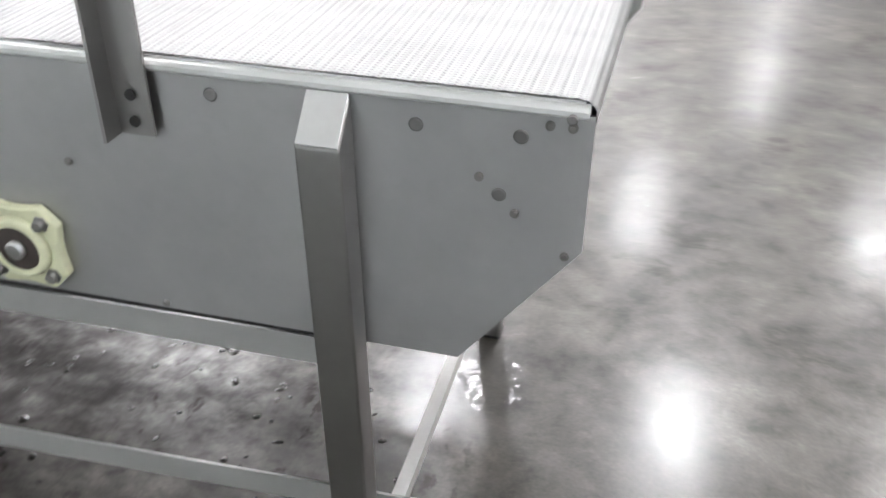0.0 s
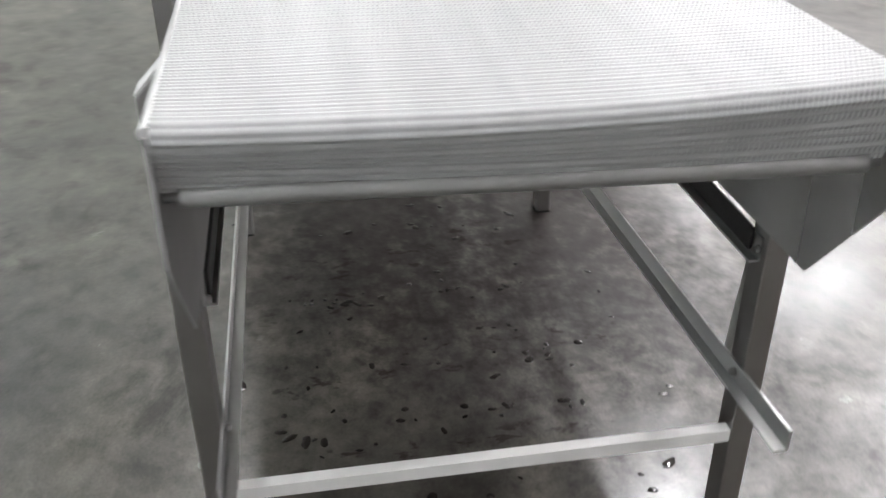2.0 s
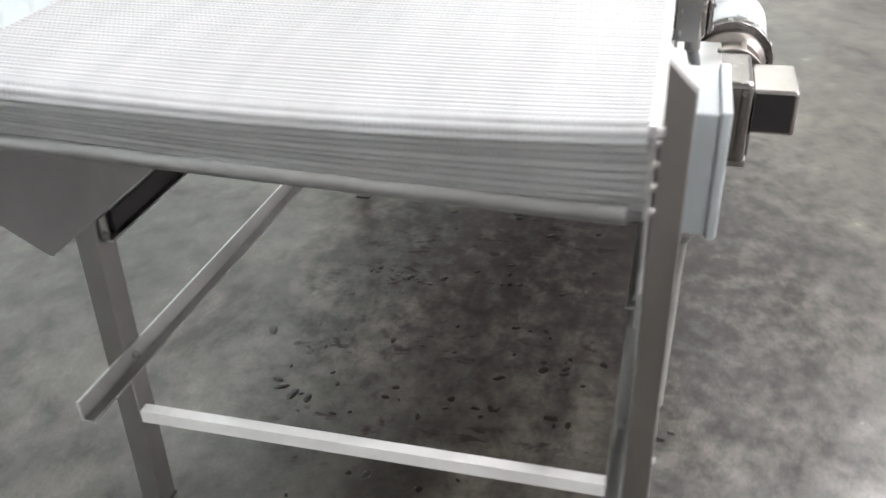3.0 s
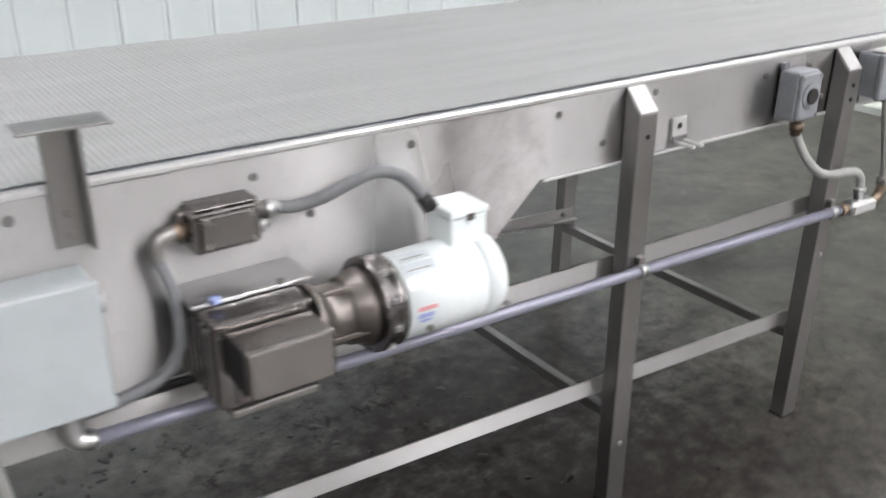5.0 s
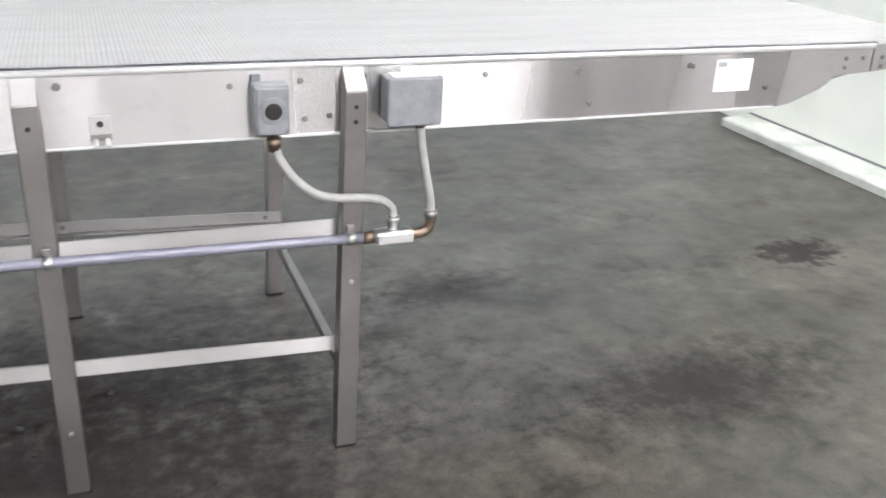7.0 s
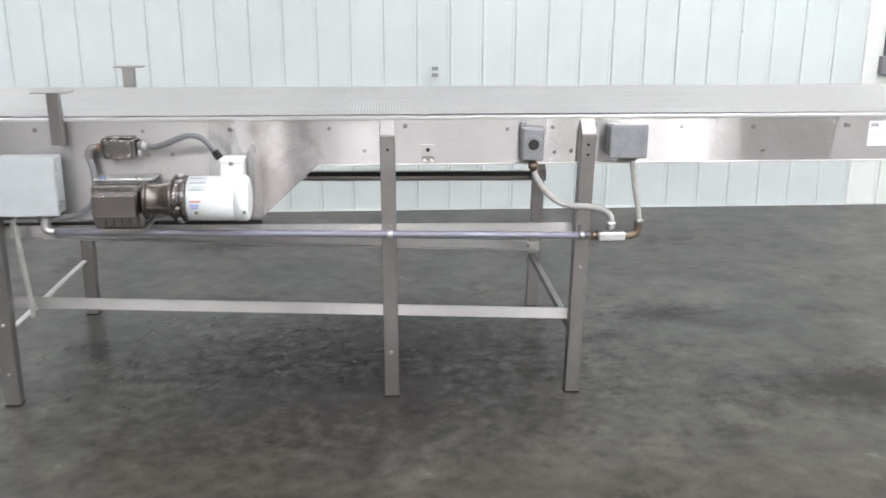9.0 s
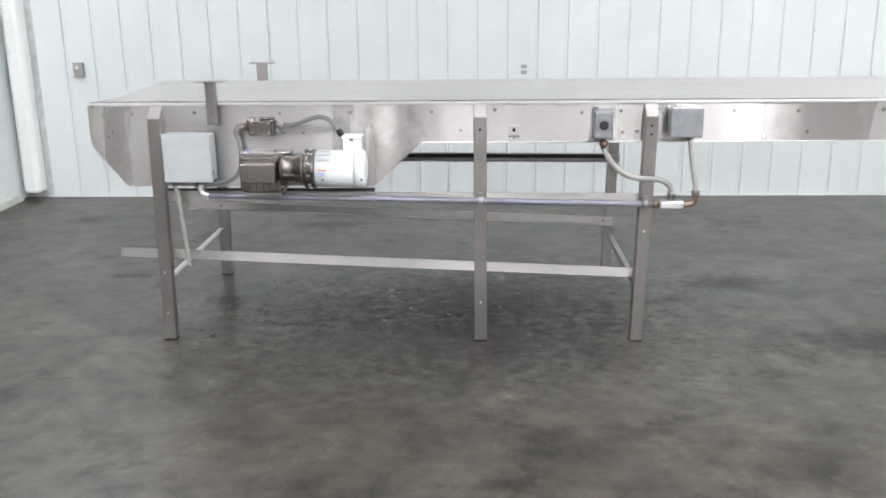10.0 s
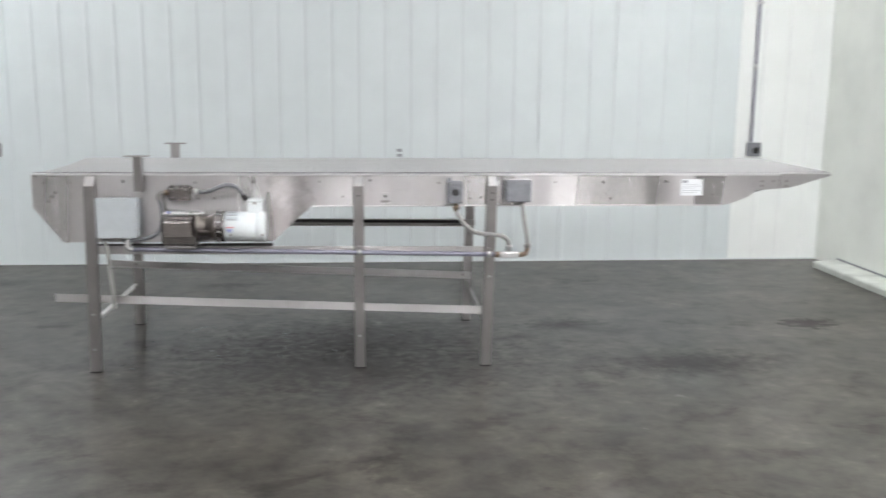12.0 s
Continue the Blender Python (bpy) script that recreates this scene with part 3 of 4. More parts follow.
def belt_mesh():
    pts = belt_path()
    pts.append(pts[0])
    pitch, per = 0.0105, 6
    line, carry = [], 0.0
    step = pitch / per
    for (x0, z0), (x1, z1) in zip(pts, pts[1:]):
        length = math.hypot(x1 - x0, z1 - z0)
        d = carry
        while d < length:
            t = d / length
            line.append((x0 + (x1 - x0) * t, z0 + (z1 - z0) * t))
            d += step
        carry = d - length
    cols = 30
    ys = [0.0075 + (W - 0.015) * j / cols for j in range(cols + 1)]
    verts, n = [], len(line)
    for i, (x, z) in enumerate(line):
        xa, za = line[(i - 3) % n]
        xb, zb = line[(i + 3) % n]
        tx, tz = xb - xa, zb - za
        l = math.hypot(tx, tz) or 1.0
        nx, nz = tz / l, -tx / l
        wave = 0.0026 * math.sqrt(max(0.0, math.sin(math.pi * ((i % per) + 0.5) / per)))
        head = math.exp(-max(0.0, x) / 0.16) if z > 0.94 else 0.75
        for j, y in enumerate(ys):
            v = j / cols
            uneven = 0.0010 * noise.noise((x * 5, y * 7, z * 9))
            o = wave + uneven * (1 if z > 0.97 else 0.2)
            drop = -0.013 * head * math.sin(math.pi * v) ** 0.7 * (0.85 + 0.15 * math.sin(4 * v))
            tilt = 0.014 * (2 * v - 1) * min(1.0, max(0.0, (0.965 - z) / 0.04)) if x < 0.4 else 0.0
            y = W / 2 + (y - W / 2) * (1.0 + 0.0105 * min(1.0, max(0.0, (0.985 - z) / 0.02)))
            verts.append((x + nx * o, y + 0.0007 * math.sin(i * 1.9), z + nz * o + drop + tilt))
    faces = []
    for i in range(n):
        a, b = i * (cols + 1), ((i + 1) % n) * (cols + 1)
        for j in range(cols):
            faces.append((a + j, a + j + 1, b + j + 1, b + j))
    me = bpy.data.meshes.new("belt")
    me.from_pydata(verts, [], faces)
    me.shade_smooth()
    me.materials.append(BELT)
    return me


belt = new("belt", belt_mesh())
belt.parent = conveyor
tagged(belt, "pale woven steel wire mesh belt", kind="stuff")
head_roller = part("head_roller", lathe([(-0.008, 0.004), (-0.007, 0.0055), (0.012, 0.0055), (0.012, 0.0035), (W - 0.012, 0.0035), (W - 0.012, 0.0055), (W + 0.007, 0.0055), (W + 0.008, 0.004)], (0.022, 0, 1.0), "y", 20), BAR, conveyor, "thin steel head shaft with small dull ends")
head_roller.location = (0, 0, -0.017)
return_roller = part("return_roller", lathe([(0.002, 0.007), (0.020, 0.007), (0.022, 0.0125), (0.026, 0.0140), (W - 0.026, 0.0140), (W - 0.022, 0.0125), (W - 0.020, 0.007), (W - 0.002, 0.007)], (0, 0, 0), "y", 24), ROLLER, conveyor, "smooth grey steel return roller under the belt's end")
return_roller.location = (0.036, 0, 0.877)
return_roller.rotation_euler = (radians(1.6), 0, 0)
part("drive_shaft", lathe([(-0.004, 0.016), (0.03, 0.016), (0.03, 0.05), (W - 0.03, 0.05), (W - 0.03, 0.012), (W + 0.016, 0.012)], (0.706, 0, 0.735), "y", 28), BOLT, conveyor, "steel drive drum with shaft")

# --- legs ---
LEG_X = ((0.279, 0.262), (1.576, 1.580), (2.248, 2.226))


def leg_mesh(top, foot, side):
    """A square tube, cut slanting at the top so that it falls away from the plate."""
    bm = bmesh.new()
    h, d = 0.0255, 0.042
    inner, outer = (-0.002, -0.002 - d) if side < 0 else (W + 0.002, W + 0.002 + d)
    top_v = [bm.verts.new((top + sx * h, y, z)) for sx, y, z in ((-1, inner, 0.980), (1, inner, 0.980), (1, outer, 0.936), (-1, outer, 0.936))]
    foot_v = [bm.verts.new((foot + sx * h, y, 0.0)) for sx, y in ((-1, inner), (1, inner), (1, outer), (-1, outer))]
    bm.faces.new(top_v)
    bm.faces.new(foot_v[::-1])
    for i in range(4):
        bm.faces.new((foot_v[i], foot_v[(i + 1) % 4], top_v[(i + 1) % 4], top_v[i]))
    bmesh.ops.recalc_face_normals(bm, faces=bm.faces[:])
    bmesh.ops.bevel(bm, geom=bm.edges[:], offset=0.003, segments=3, profile=0.5, affect="EDGES")
    return bm


def pin(z, x, side, radius, parent, material):
    y = -0.0442 if side < 0 else W + 0.0442
    part("bolt", lathe([(0, radius), (0.003 * side, radius), (0.004 * side, radius * 0.6)], (x, y, z), "y", 14), material, parent)


for i, (top, foot) in enumerate(LEG_X):
    for side in (-1, 1):
        leg = part("leg", leg_mesh(top, foot, side), BAR, conveyor, "square steel tube leg with a slanting bright top")
        y0, y1 = (-0.003, -0.043) if side < 0 else (W + 0.003, W + 0.043)
        # added sheet in paler steel paints the light on the slanting top
        cap = [(y0, 0.9800), (y1, 0.9369), (y1 - 0.0022 * -side, 0.9392), (y0, 0.9832)]
        part("lit_top", extruded(cap, "x", top - 0.0235, top + 0.0235, 0.0006), RAIL, leg, "paler sheet painting the lit slant of the leg top")
        f0, f1 = (-0.0455, -0.0005) if side < 0 else (W + 0.0005, W + 0.0455)
        part("foot_pad", block(foot - 0.027, foot + 0.027, f0, f1, 0.0, 0.006, 0.001), BLACK, leg)
        if side < 0:
            for z, r, mat in (((0.902, 0.005, BLACK), (0.868, 0.005, BLACK), (0.474, 0.006, ZINC)) if i == 2 else ((0.171, 0.006, ZINC), (0.89, 0.005, BLACK)) if i == 1 else ((0.30, 0.006, ZINC), (0.12, 0.005, ZINC))):
                pin(z, foot + (top - foot) * z / 0.96, side, r, leg, mat)
        else:
            pin(0.30, foot, side, 0.006, leg, ZINC)


# --- rails: angles on the inner face of the legs ---
def angle_rail(x0, z0, x1, z1, side, high, flange):
    """An angle: its upright flange against the legs, its foot pointing inwards. z is the upright's top."""
    t = 0.004
    y0, s = (-0.0015, 1) if side < 0 else (W + 0.0015, -1)
    ring = [(0, 0), (0, -high), (flange, -high), (flange, -high + t), (t, -high + t), (t, 0)]
    bm = bmesh.new()
    ends = []
    for x, z in ((x0, z0), (x1, z1)):
        ends.append([bm.verts.new((x, y0 + s * u, z + v)) for u, v in ring])
    bm.faces.new(ends[0])
    bm.faces.new(ends[1][::-1])
    for k in range(6):
        bm.faces.new((ends[0][k], ends[1][k], ends[1][(k + 1) % 6], ends[0][(k + 1) % 6]))
    bmesh.ops.recalc_face_normals(bm, faces=bm.faces[:])
    uv = bm.loops.layers.uv.new("grain")
    for f in bm.faces:
        for loop in f.loops:
            co = loop.vert.co
            loop[uv].uv = (co.z, co.x + co.y)
    return bm


for side in (-1, 1):
    lower = part("lower_rail", angle_rail(0.075 if side < 0 else 0.098, 0.398, 2.21 if side < 0 else 2.25, 0.308, side, 0.040, 0.024), BRUSHED_RAIL, conveyor, "pale sloping steel angle rail")
    upper = part("upper_rail", angle_rail(0.26, 0.638 if side < 0 else 0.650, 2.27, 0.622 if side < 0 else 0.632, side, 0.042, 0.020), BRUSHED_RAIL, conveyor, "long steel angle rail under the side plate")
    inner = 0.0035 if side < 0 else W - 0.0035
    flush = sorted((inner + side * 0.0005, inner - side * 0.006))
    # a black strip put into the gap between plate and rail
    part("dark_strip", block(0.285, 1.148, *flush, 0.6050, 0.6465 if side < 0 else 0.6535, 0.001), BLACK, upper, "black strip in the gap between plate and rail")
    if side > 0:
        # shade on the back rail's inner face, put in as a black strip
        part("dark_strip", extruded([(1.16, 0.6360), (2.21, 0.6276), (2.21, 0.6100), (1.16, 0.6184)], "y", *flush), BLACK, upper, "black strip painting the shaded inside of the rail")
    for x in (0.262, 1.578, 2.20):
        for rail, z in ((lower, 0.398 - (x - 0.075) * 0.0421 - 0.018), (upper, 0.638 - (x - 0.26) * 0.008 - 0.02)):
            part("bolt", lathe([(0, 0.008), (-0.003 * side, 0.008), (-0.0035 * side, 0.006), (-0.008 * side, 0.006)], (x, inner, z), "y", 12), BOLT, rail)
for (top, foot), z in zip(LEG_X, (0.254, 0.254, 0.254)):
    x = foot + (top - foot) * z / 0.96
    # the first bar has a paler base colour than the other two
    part("cross_bar", extruded([(x - 0.024, z), (x - 0.002, z), (x - 0.002, z - 0.004), (x - 0.020, z - 0.004), (x - 0.020, z - 0.026), (x - 0.024, z - 0.026)], "y", -0.001, W + 0.001), CROSS if x < 0.5 else BAR, conveyor, "pale flat steel cross bar" if x < 0.5 else "grey flat steel cross bar")

# --- posts with small top plates ---
for side in (-1, 1):
    y = -0.0086 if side < 0 else W + 0.0086
    ring = [(0.486, y), (0.532, y), (0.532, y + side * 0.034), (0.528, y + side * 0.034), (0.528, y + side * 0.004), (0.486, y + side * 0.004)]
    post = part("guide_post", extruded(ring, "z", 0.908, 1.080), BAR, conveyor, "short upright steel angle post")
    part("top_plate", block(0.452, 0.570, *sorted((y - side * 0.012, y + side * 0.048)), 1.080, 1.084, 0.001), BAR, post, "thin flat steel top plate")
    for z in (0.925, 0.957):
        part("bolt", lathe([(0, 0.0065), (0.003 * side, 0.0065), (0.0035 * side, 0.004)], (0.507, y + side * 0.004, z), "y", 12), BLACK if side > 0 else BOLT, post)
        part("spacer", lathe([(0, 0.009), (side * 0.0078, 0.009)], (0.507, y - side * 0.008, z), "y", 14), BOLT, post)

# --- flange bearing on the far plate ---
bearing = thing("flange_bearing", "", "")
bearing.parent = conveyor
bearing["label"] = "cream plastic flange bearing with four bolts"
cx, cz = 0.706, 0.728
outline = []
for k in range(4):
    for a in (-38, -14, 14, 38):
        ang = radians(45 + 90 * k + a)
        r = 0.070 if abs(a) < 20 else 0.056
        outline.append((cx + r * math.cos(ang), cz + r * math.sin(ang)))
part("housing", extruded(outline, "y", W + 0.0005, W + 0.016, 0.003), CREAM, bearing)
part("boss", lathe([(0.0, 0.044), (0.007, 0.042), (0.009, 0.038), (0.009, 0.032), (0.002, 0.032)], (cx, W + 0.016, cz), "y", 32), CREAM, bearing)
part("seal", lathe([(0.0, 0.032), (0.006, 0.031), (0.007, 0.014)], (cx, W + 0.0175, cz), "y", 28), RUBBER_BROWN, bearing, "dark rubber seal")
part("shaft_end", lathe([(0.0, 0.013), (0.012, 0.013), (0.014, 0.010)], (cx, W + 0.018, cz), "y", 24), ZINC, bearing, "grey steel shaft end")
for k in range(4):
    a = radians(45 + 90 * k)
    part("bolt", lathe([(0, 0.011), (0.002, 0.011), (0.002, 0.0075), (0.010, 0.0075)], (cx + 0.055 * math.cos(a), W + 0.016, cz + 0.055 * math.sin(a)), "y", 6), BOLT, bearing)

# --- gear motor ---
AX, AZ = -0.116, 0.750
gearbox = part("gearbox", block(0.640, 0.796, -0.145, -0.006, 0.660, 0.804, 0.008, 3), DARK_STEEL, conveyor, "dark oily steel right-angle gearbox")
part("cover", block(0.658, 0.791, -0.220, -0.146, 0.710, 0.788, 0.006, 3), POLISHED, gearbox, "plain polished cover box")
part("top_plate", block(0.632, 0.822, -0.092, -0.006, 0.8045, 0.812, 0.002), ZINC, gearbox, "bright steel top plate")
part("base_plate", block(0.655, 0.795, -0.150, -0.010, 0.646, 0.6595, 0.003), BOLT, gearbox)
for k in range(6):
    part("rib", block(0.6345, 0.6405, -0.136 + k * 0.022, -0.126 + k * 0.022, 0.672, 0.794, 0.0015), DARK_STEEL, gearbox)
for k in range(5):
    part("rib", block(0.666 + k * 0.026, 0.674 + k * 0.026, -0.1515, -0.1455, 0.664, 0.706, 0.0015), DARK_STEEL, gearbox)
# the cover's shaded left side, painted as a thin black sheet
part("shaded_end", block(0.6565, 0.6578, -0.212, -0.150, 0.716, 0.783, 0), BLACK, gearbox, "black sheet painting the shaded end of the cover box")
part("plug", lathe([(0, 0.009), (0.009, 0.009), (0.010, 0.006)], (0.665, -0.098, 0.812), "z", 6), INK_BLUE, gearbox, "small blue plug")
for y in (-0.110, -0.030):
    for z in (0.690, 0.775):
        part("bolt", lathe([(0, 0.008), (0.007, 0.008), (0.008, 0.006)], (0.800, y, z), "x", 6), BOLT, gearbox)
for x in (0.66, 0.77):
    part("bolt", lathe([(0, 0.0065), (0.006, 0.0065)], (x, -0.090, 0.812), "z", 6), BOLT, gearbox)
part("neck", lathe([(0.0, 0.058), (0.010, 0.058), (0.012, 0.050), (0.058, 0.048), (0.060, 0.054), (0.078, 0.055), (0.082, 0.062), (0.0955, 0.064)], (0.797, AX, AZ), "x", 36), NECK, gearbox, "oily brownish steel neck")
for k in range(4):
    a = radians(20 + 90 * k)
    part("web", block(0.812, 0.878, AX + 0.050 * math.cos(a) - 0.005, AX + 0.050 * math.cos(a) + 0.005, AZ + 0.050 * math.sin(a) - 0.005, AZ + 0.050 * math.sin(a) + 0.005, 0.002), NECK, gearbox)
motor = part("electric_motor", lathe([(0.0, 0.062), (0.002, 0.071), (0.085, 0.0725), (0.087, 0.0725), (0.178, 0.073), (0.188, 0.069), (0.192, 0.058), (0.192, 0.02)], (0.936, AX, AZ), "x", 48), WHITE_ENAMEL, conveyor, "white enamelled electric motor")
part("end_flange", lathe([(0.0, 0.060), (0.001, 0.077), (0.013, 0.078), (0.014, 0.072), (0.026, 0.072), (0.027, 0.0755), (0.040, 0.0755), (0.042, 0.068)], (0.893, AX, AZ), "x", 48), DARK_STEEL, motor, "dark ribbed steel end flange")
for k in range(10):
    a = k * math.tau / 10 + 0.2
    part("rib", block(0.907, 0.919, AX + 0.0745 * math.cos(a) - 0.004, AX + 0.0745 * math.cos(a) + 0.004, AZ + 0.0745 * math.sin(a) - 0.004, AZ + 0.0745 * math.sin(a) + 0.004, 0.001), ZINC, motor)
part("fan_cover", lathe([(0.0, 0.0742), (0.030, 0.0748), (0.040, 0.0705), (0.044, 0.060), (0.044, 0.03)], (1.086, AX, AZ), "x", 48), WHITE_ENAMEL, motor, "white domed fan cover")
terminal = part("terminal_box", block(1.045, 1.115, -0.140, -0.066, 0.812, 0.866, 0.005, 3), WHITE_ENAMEL, motor, "white terminal box on the motor")
part("terminal_lid", block(1.042, 1.118, -0.143, -0.063, 0.8665, 0.880, 0.004, 3), WHITE_ENAMEL, motor)

part("lid_clip", block(1.073, 1.087, -0.1455, -0.1432, 0.861, 0.873, 0.0008), BOLT, motor, "small dark lid clip")


def wrapped(x0, x1, a0, a1, radius, n=10):
    """A thin sheet bent round the motor's body; angles from straight towards the aisle upwards."""
    bm = bmesh.new()
    rows = []
    for r in (radius, radius + 0.0008):
        rows.append([[bm.verts.new((x, AX - r * math.cos(radians(a0 + (a1 - a0) * i / n)), AZ + r * math.sin(radians(a0 + (a1 - a0) * i / n)))) for i in range(n + 1)] for x in (x0, x1)])
    for i in range(n):
        bm.faces.new((rows[1][0][i], rows[1][1][i], rows[1][1][i + 1], rows[1][0][i + 1]))
        for e in (0, 1):
            bm.faces.new((rows[0][e][i], rows[1][e][i], rows[1][e][i + 1], rows[0][e][i + 1]))
    for i in (0, n):
        bm.faces.new((rows[0][0][i], rows[0][1][i], rows[1][1][i], rows[1][0][i]))
    bmesh.ops.recalc_face_normals(bm, faces=bm.faces[:])
    return bm


for a0, a1 in ((30, 45), (50, 64), (69, 84)):
    part("name_plate", wrapped(0.944, 1.002, a0, a1, 0.0732), FOIL, motor, "shiny foil name plate")
    part("printed_bar", wrapped(0.950, 0.992, a0 + 3, a0 + 5, 0.0741, 4), PALE_HOSE, motor, "grey printed line")
part("printed_bar", wrapped(0.950, 0.985, 2, 7, 0.0732), INK_RED, motor, "small red printed bar")
part("printed_bar", wrapped(0.950, 0.978, -8, -2, 0.0732), INK_BLUE, motor, "small blue printed bar")
part("printed_bar", wrapped(0.955, 0.975, -14, -10, 0.0732), INK_BLUE, motor, "small blue printed bar")
for x in (0.94, 1.09):
    part("bolt", lathe([(0, 0.006), (-0.004, 0.006)], (x + 0.03, AX - 0.0735, AZ - 0.03), "y", 6), BOLT, motor)

# --- cast box above the gearbox ---
cast = part("cast_box", block(0.658, 0.762, -0.056, -0.002, 0.868, 0.936, 0.008, 3), DARK_STEEL, conveyor, "worn cast metal junction box")
part("lid", block(0.668, 0.752, -0.066, -0.0565, 0.876, 0.930, 0.004, 3), DARK_STEEL, cast)
part("rim", block(0.662, 0.758, -0.058, -0.010, 0.9362, 0.9395, 0.0012), DARK_STEEL, cast)
for x in (0.654, 0.764):
    part("ear", block(x - 0.007, x + 0.007, -0.030, -0.010, 0.880, 0.930, 0.004, 2), DARK_STEEL, cast)
for x, z in ((0.676, 0.884), (0.744, 0.884), (0.676, 0.922), (0.744, 0.922)):
    part("bolt", lathe([(0, 0.004), (-0.003, 0.004)], (x, -0.066, z), "y", 10), BOLT, cast)
part("fitting", lathe([(0.0, 0.012), (0.010, 0.012), (0.010, 0.0155), (0.022, 0.0155), (0.022, 0.011), (0.032, 0.011)], (0.766, -0.034, 0.910), "x", 8), ZINC, cast, "bright hexagonal hose fitting")
part("fitting", lathe([(0.0, 0.011), (-0.012, 0.011), (-0.012, 0.014), (-0.022, 0.014)], (0.660, -0.034, 0.905), "x", 8), BRASS, cast)
part("elbow", tube([(0.640, -0.034, 0.905), (0.622, -0.034, 0.903), (0.610, -0.036, 0.892), (0.607, -0.037, 0.870)], 0.0125), BOLT, cast, "dull elbow fitting")
part("plug", lathe([(0.0, 0.013), (0.008, 0.013), (0.010, 0.009)], (0.766, -0.030, 0.886), "x", 8), ZINC, cast)

# --- control box by the first leg ---
control = part("control_box", block(0.322, 0.510, -0.078, -0.008, 0.694, 0.880, 0.004, 3), BOX_GREY, conveyor, "pale grey steel control box with a plain lid")
part("lid", block(0.319, 0.513, -0.094, -0.0785, 0.690, 0.885, 0.004, 3), BOX_GREY, control)
part("hinge", lathe([(0, 0.004), (0.030, 0.004)], (0.516, -0.082, 0.835), "z", 12), ZINC, control)
part("latch", block(0.5105, 0.518, -0.076, -0.056, 0.715, 0.735, 0.002), ZINC, control)
part("bracket", block(0.345, 0.500, -0.0075, -0.0005, 0.660, 0.872, 0.001), BAR, control, "steel mounting bracket")
part("gland", lathe([(0, 0.017), (-0.014, 0.017), (-0.014, 0.012), (-0.022, 0.012)], (0.343, -0.048, 0.694), "z", 8), BOLT, control)
part("gland", lathe([(0, 0.017), (-0.014, 0.017), (-0.014, 0.012), (-0.020, 0.012)], (0.455, -0.048, 0.694), "z", 8), ZINC, control)

# --- hoses, cord and conduit ---
part("drop_cord", tube([(0.343, -0.048, 0.674), (0.352, -0.047, 0.62), (0.358, -0.046, 0.54), (0.365, -0.045, 0.45), (0.374, -0.044, 0.330)], 0.009), CORD, conveyor, "pale hanging power cord")
part("flexible_conduit", tube([(0.607, -0.037, 0.872), (0.618, -0.044, 0.842), (0.624, -0.054, 0.785), (0.617, -0.060, 0.735), (0.590, -0.062, 0.702), (0.552, -0.060, 0.686), (0.505, -0.056, 0.677), (0.46, -0.050, 0.672), (0.428, -0.048, 0.671)], 0.0095), HOSE, conveyor, "dark grey flexible conduit looping to the control box")
part("flexible_conduit", tube([(0.797, -0.034, 0.910), (0.822, -0.042, 0.908), (0.860, -0.058, 0.918), (0.905, -0.070, 0.937), (0.945, -0.076, 0.948), (0.985, -0.082, 0.938), (1.015, -0.088, 0.908), (1.034, -0.092, 0.880)], 0.0100), HOSE, conveyor, "dark grey flexible conduit arched over to the motor")
part("hose_end", tube([(1.022, -0.090, 0.899), (1.037, -0.093, 0.876)], 0.0135, 8, 1), BLACK, conveyor, "black hose end fitting")
pipe = part("conduit", tube([(0.478, -0.058, 0.630), (1.0, -0.058, 0.618), (1.6, -0.058, 0.606), (2.262, -0.058, 0.592)], 0.0118, 16, 4), CONDUIT, conveyor, "long lilac-grey steel conduit pipe")
part("elbow", tube([(0.455, -0.050, 0.674), (0.453, -0.054, 0.650), (0.460, -0.057, 0.636), (0.482, -0.058, 0.630)], 0.016), ZINC, pipe, "bright cast elbow")
for x in (1.580, 2.232):
    z = 0.6305 - (x - 0.478) * 0.0216
    clamp = part("clamp", lathe([(-0.010, 0.0125), (-0.010, 0.0155), (0.010, 0.0155), (0.010, 0.0125)], (x, -0.058, z), "x", 20), ZINC, pipe, "steel pipe clamp with a dark bolt")
    part("clamp_bolt", block(x - 0.009, x + 0.009, -0.060, -0.0445, z + 0.014, z + 0.032, 0.003), BOLT, pipe)
body = part("conduit_body", block(2.284, 2.384, -0.080, -0.040, 0.574, 0.608, 0.012, 4), ZINC, conveyor, "bright cast conduit fitting with a screwed cover")
part("cover", block(2.290, 2.378, -0.085, -0.0805, 0.579, 0.603, 0.002), STRIP, body)
part("hub", lathe([(0, 0.015), (-0.024, 0.015)], (2.286, -0.059, 0.591), "x", 16), BRASS, body)
part("hub", lathe([(0, 0.013), (0.022, 0.013), (0.022, 0.016), (0.034, 0.016)], (2.334, -0.059, 0.605), "z", 10), ZINC, body)
part("street_elbow", tube([(2.378, -0.059, 0.590), (2.402, -0.059, 0.590), (2.422, -0.060, 0.600), (2.428, -0.062, 0.624), (2.428, -0.062, 0.640)], 0.0125), BRASS, body, "tarnished elbow fitting")
part("collar", lathe([(0, 0.0165), (0.020, 0.0165)], (2.428, -0.062, 0.628), "z", 8), BOLT, body)
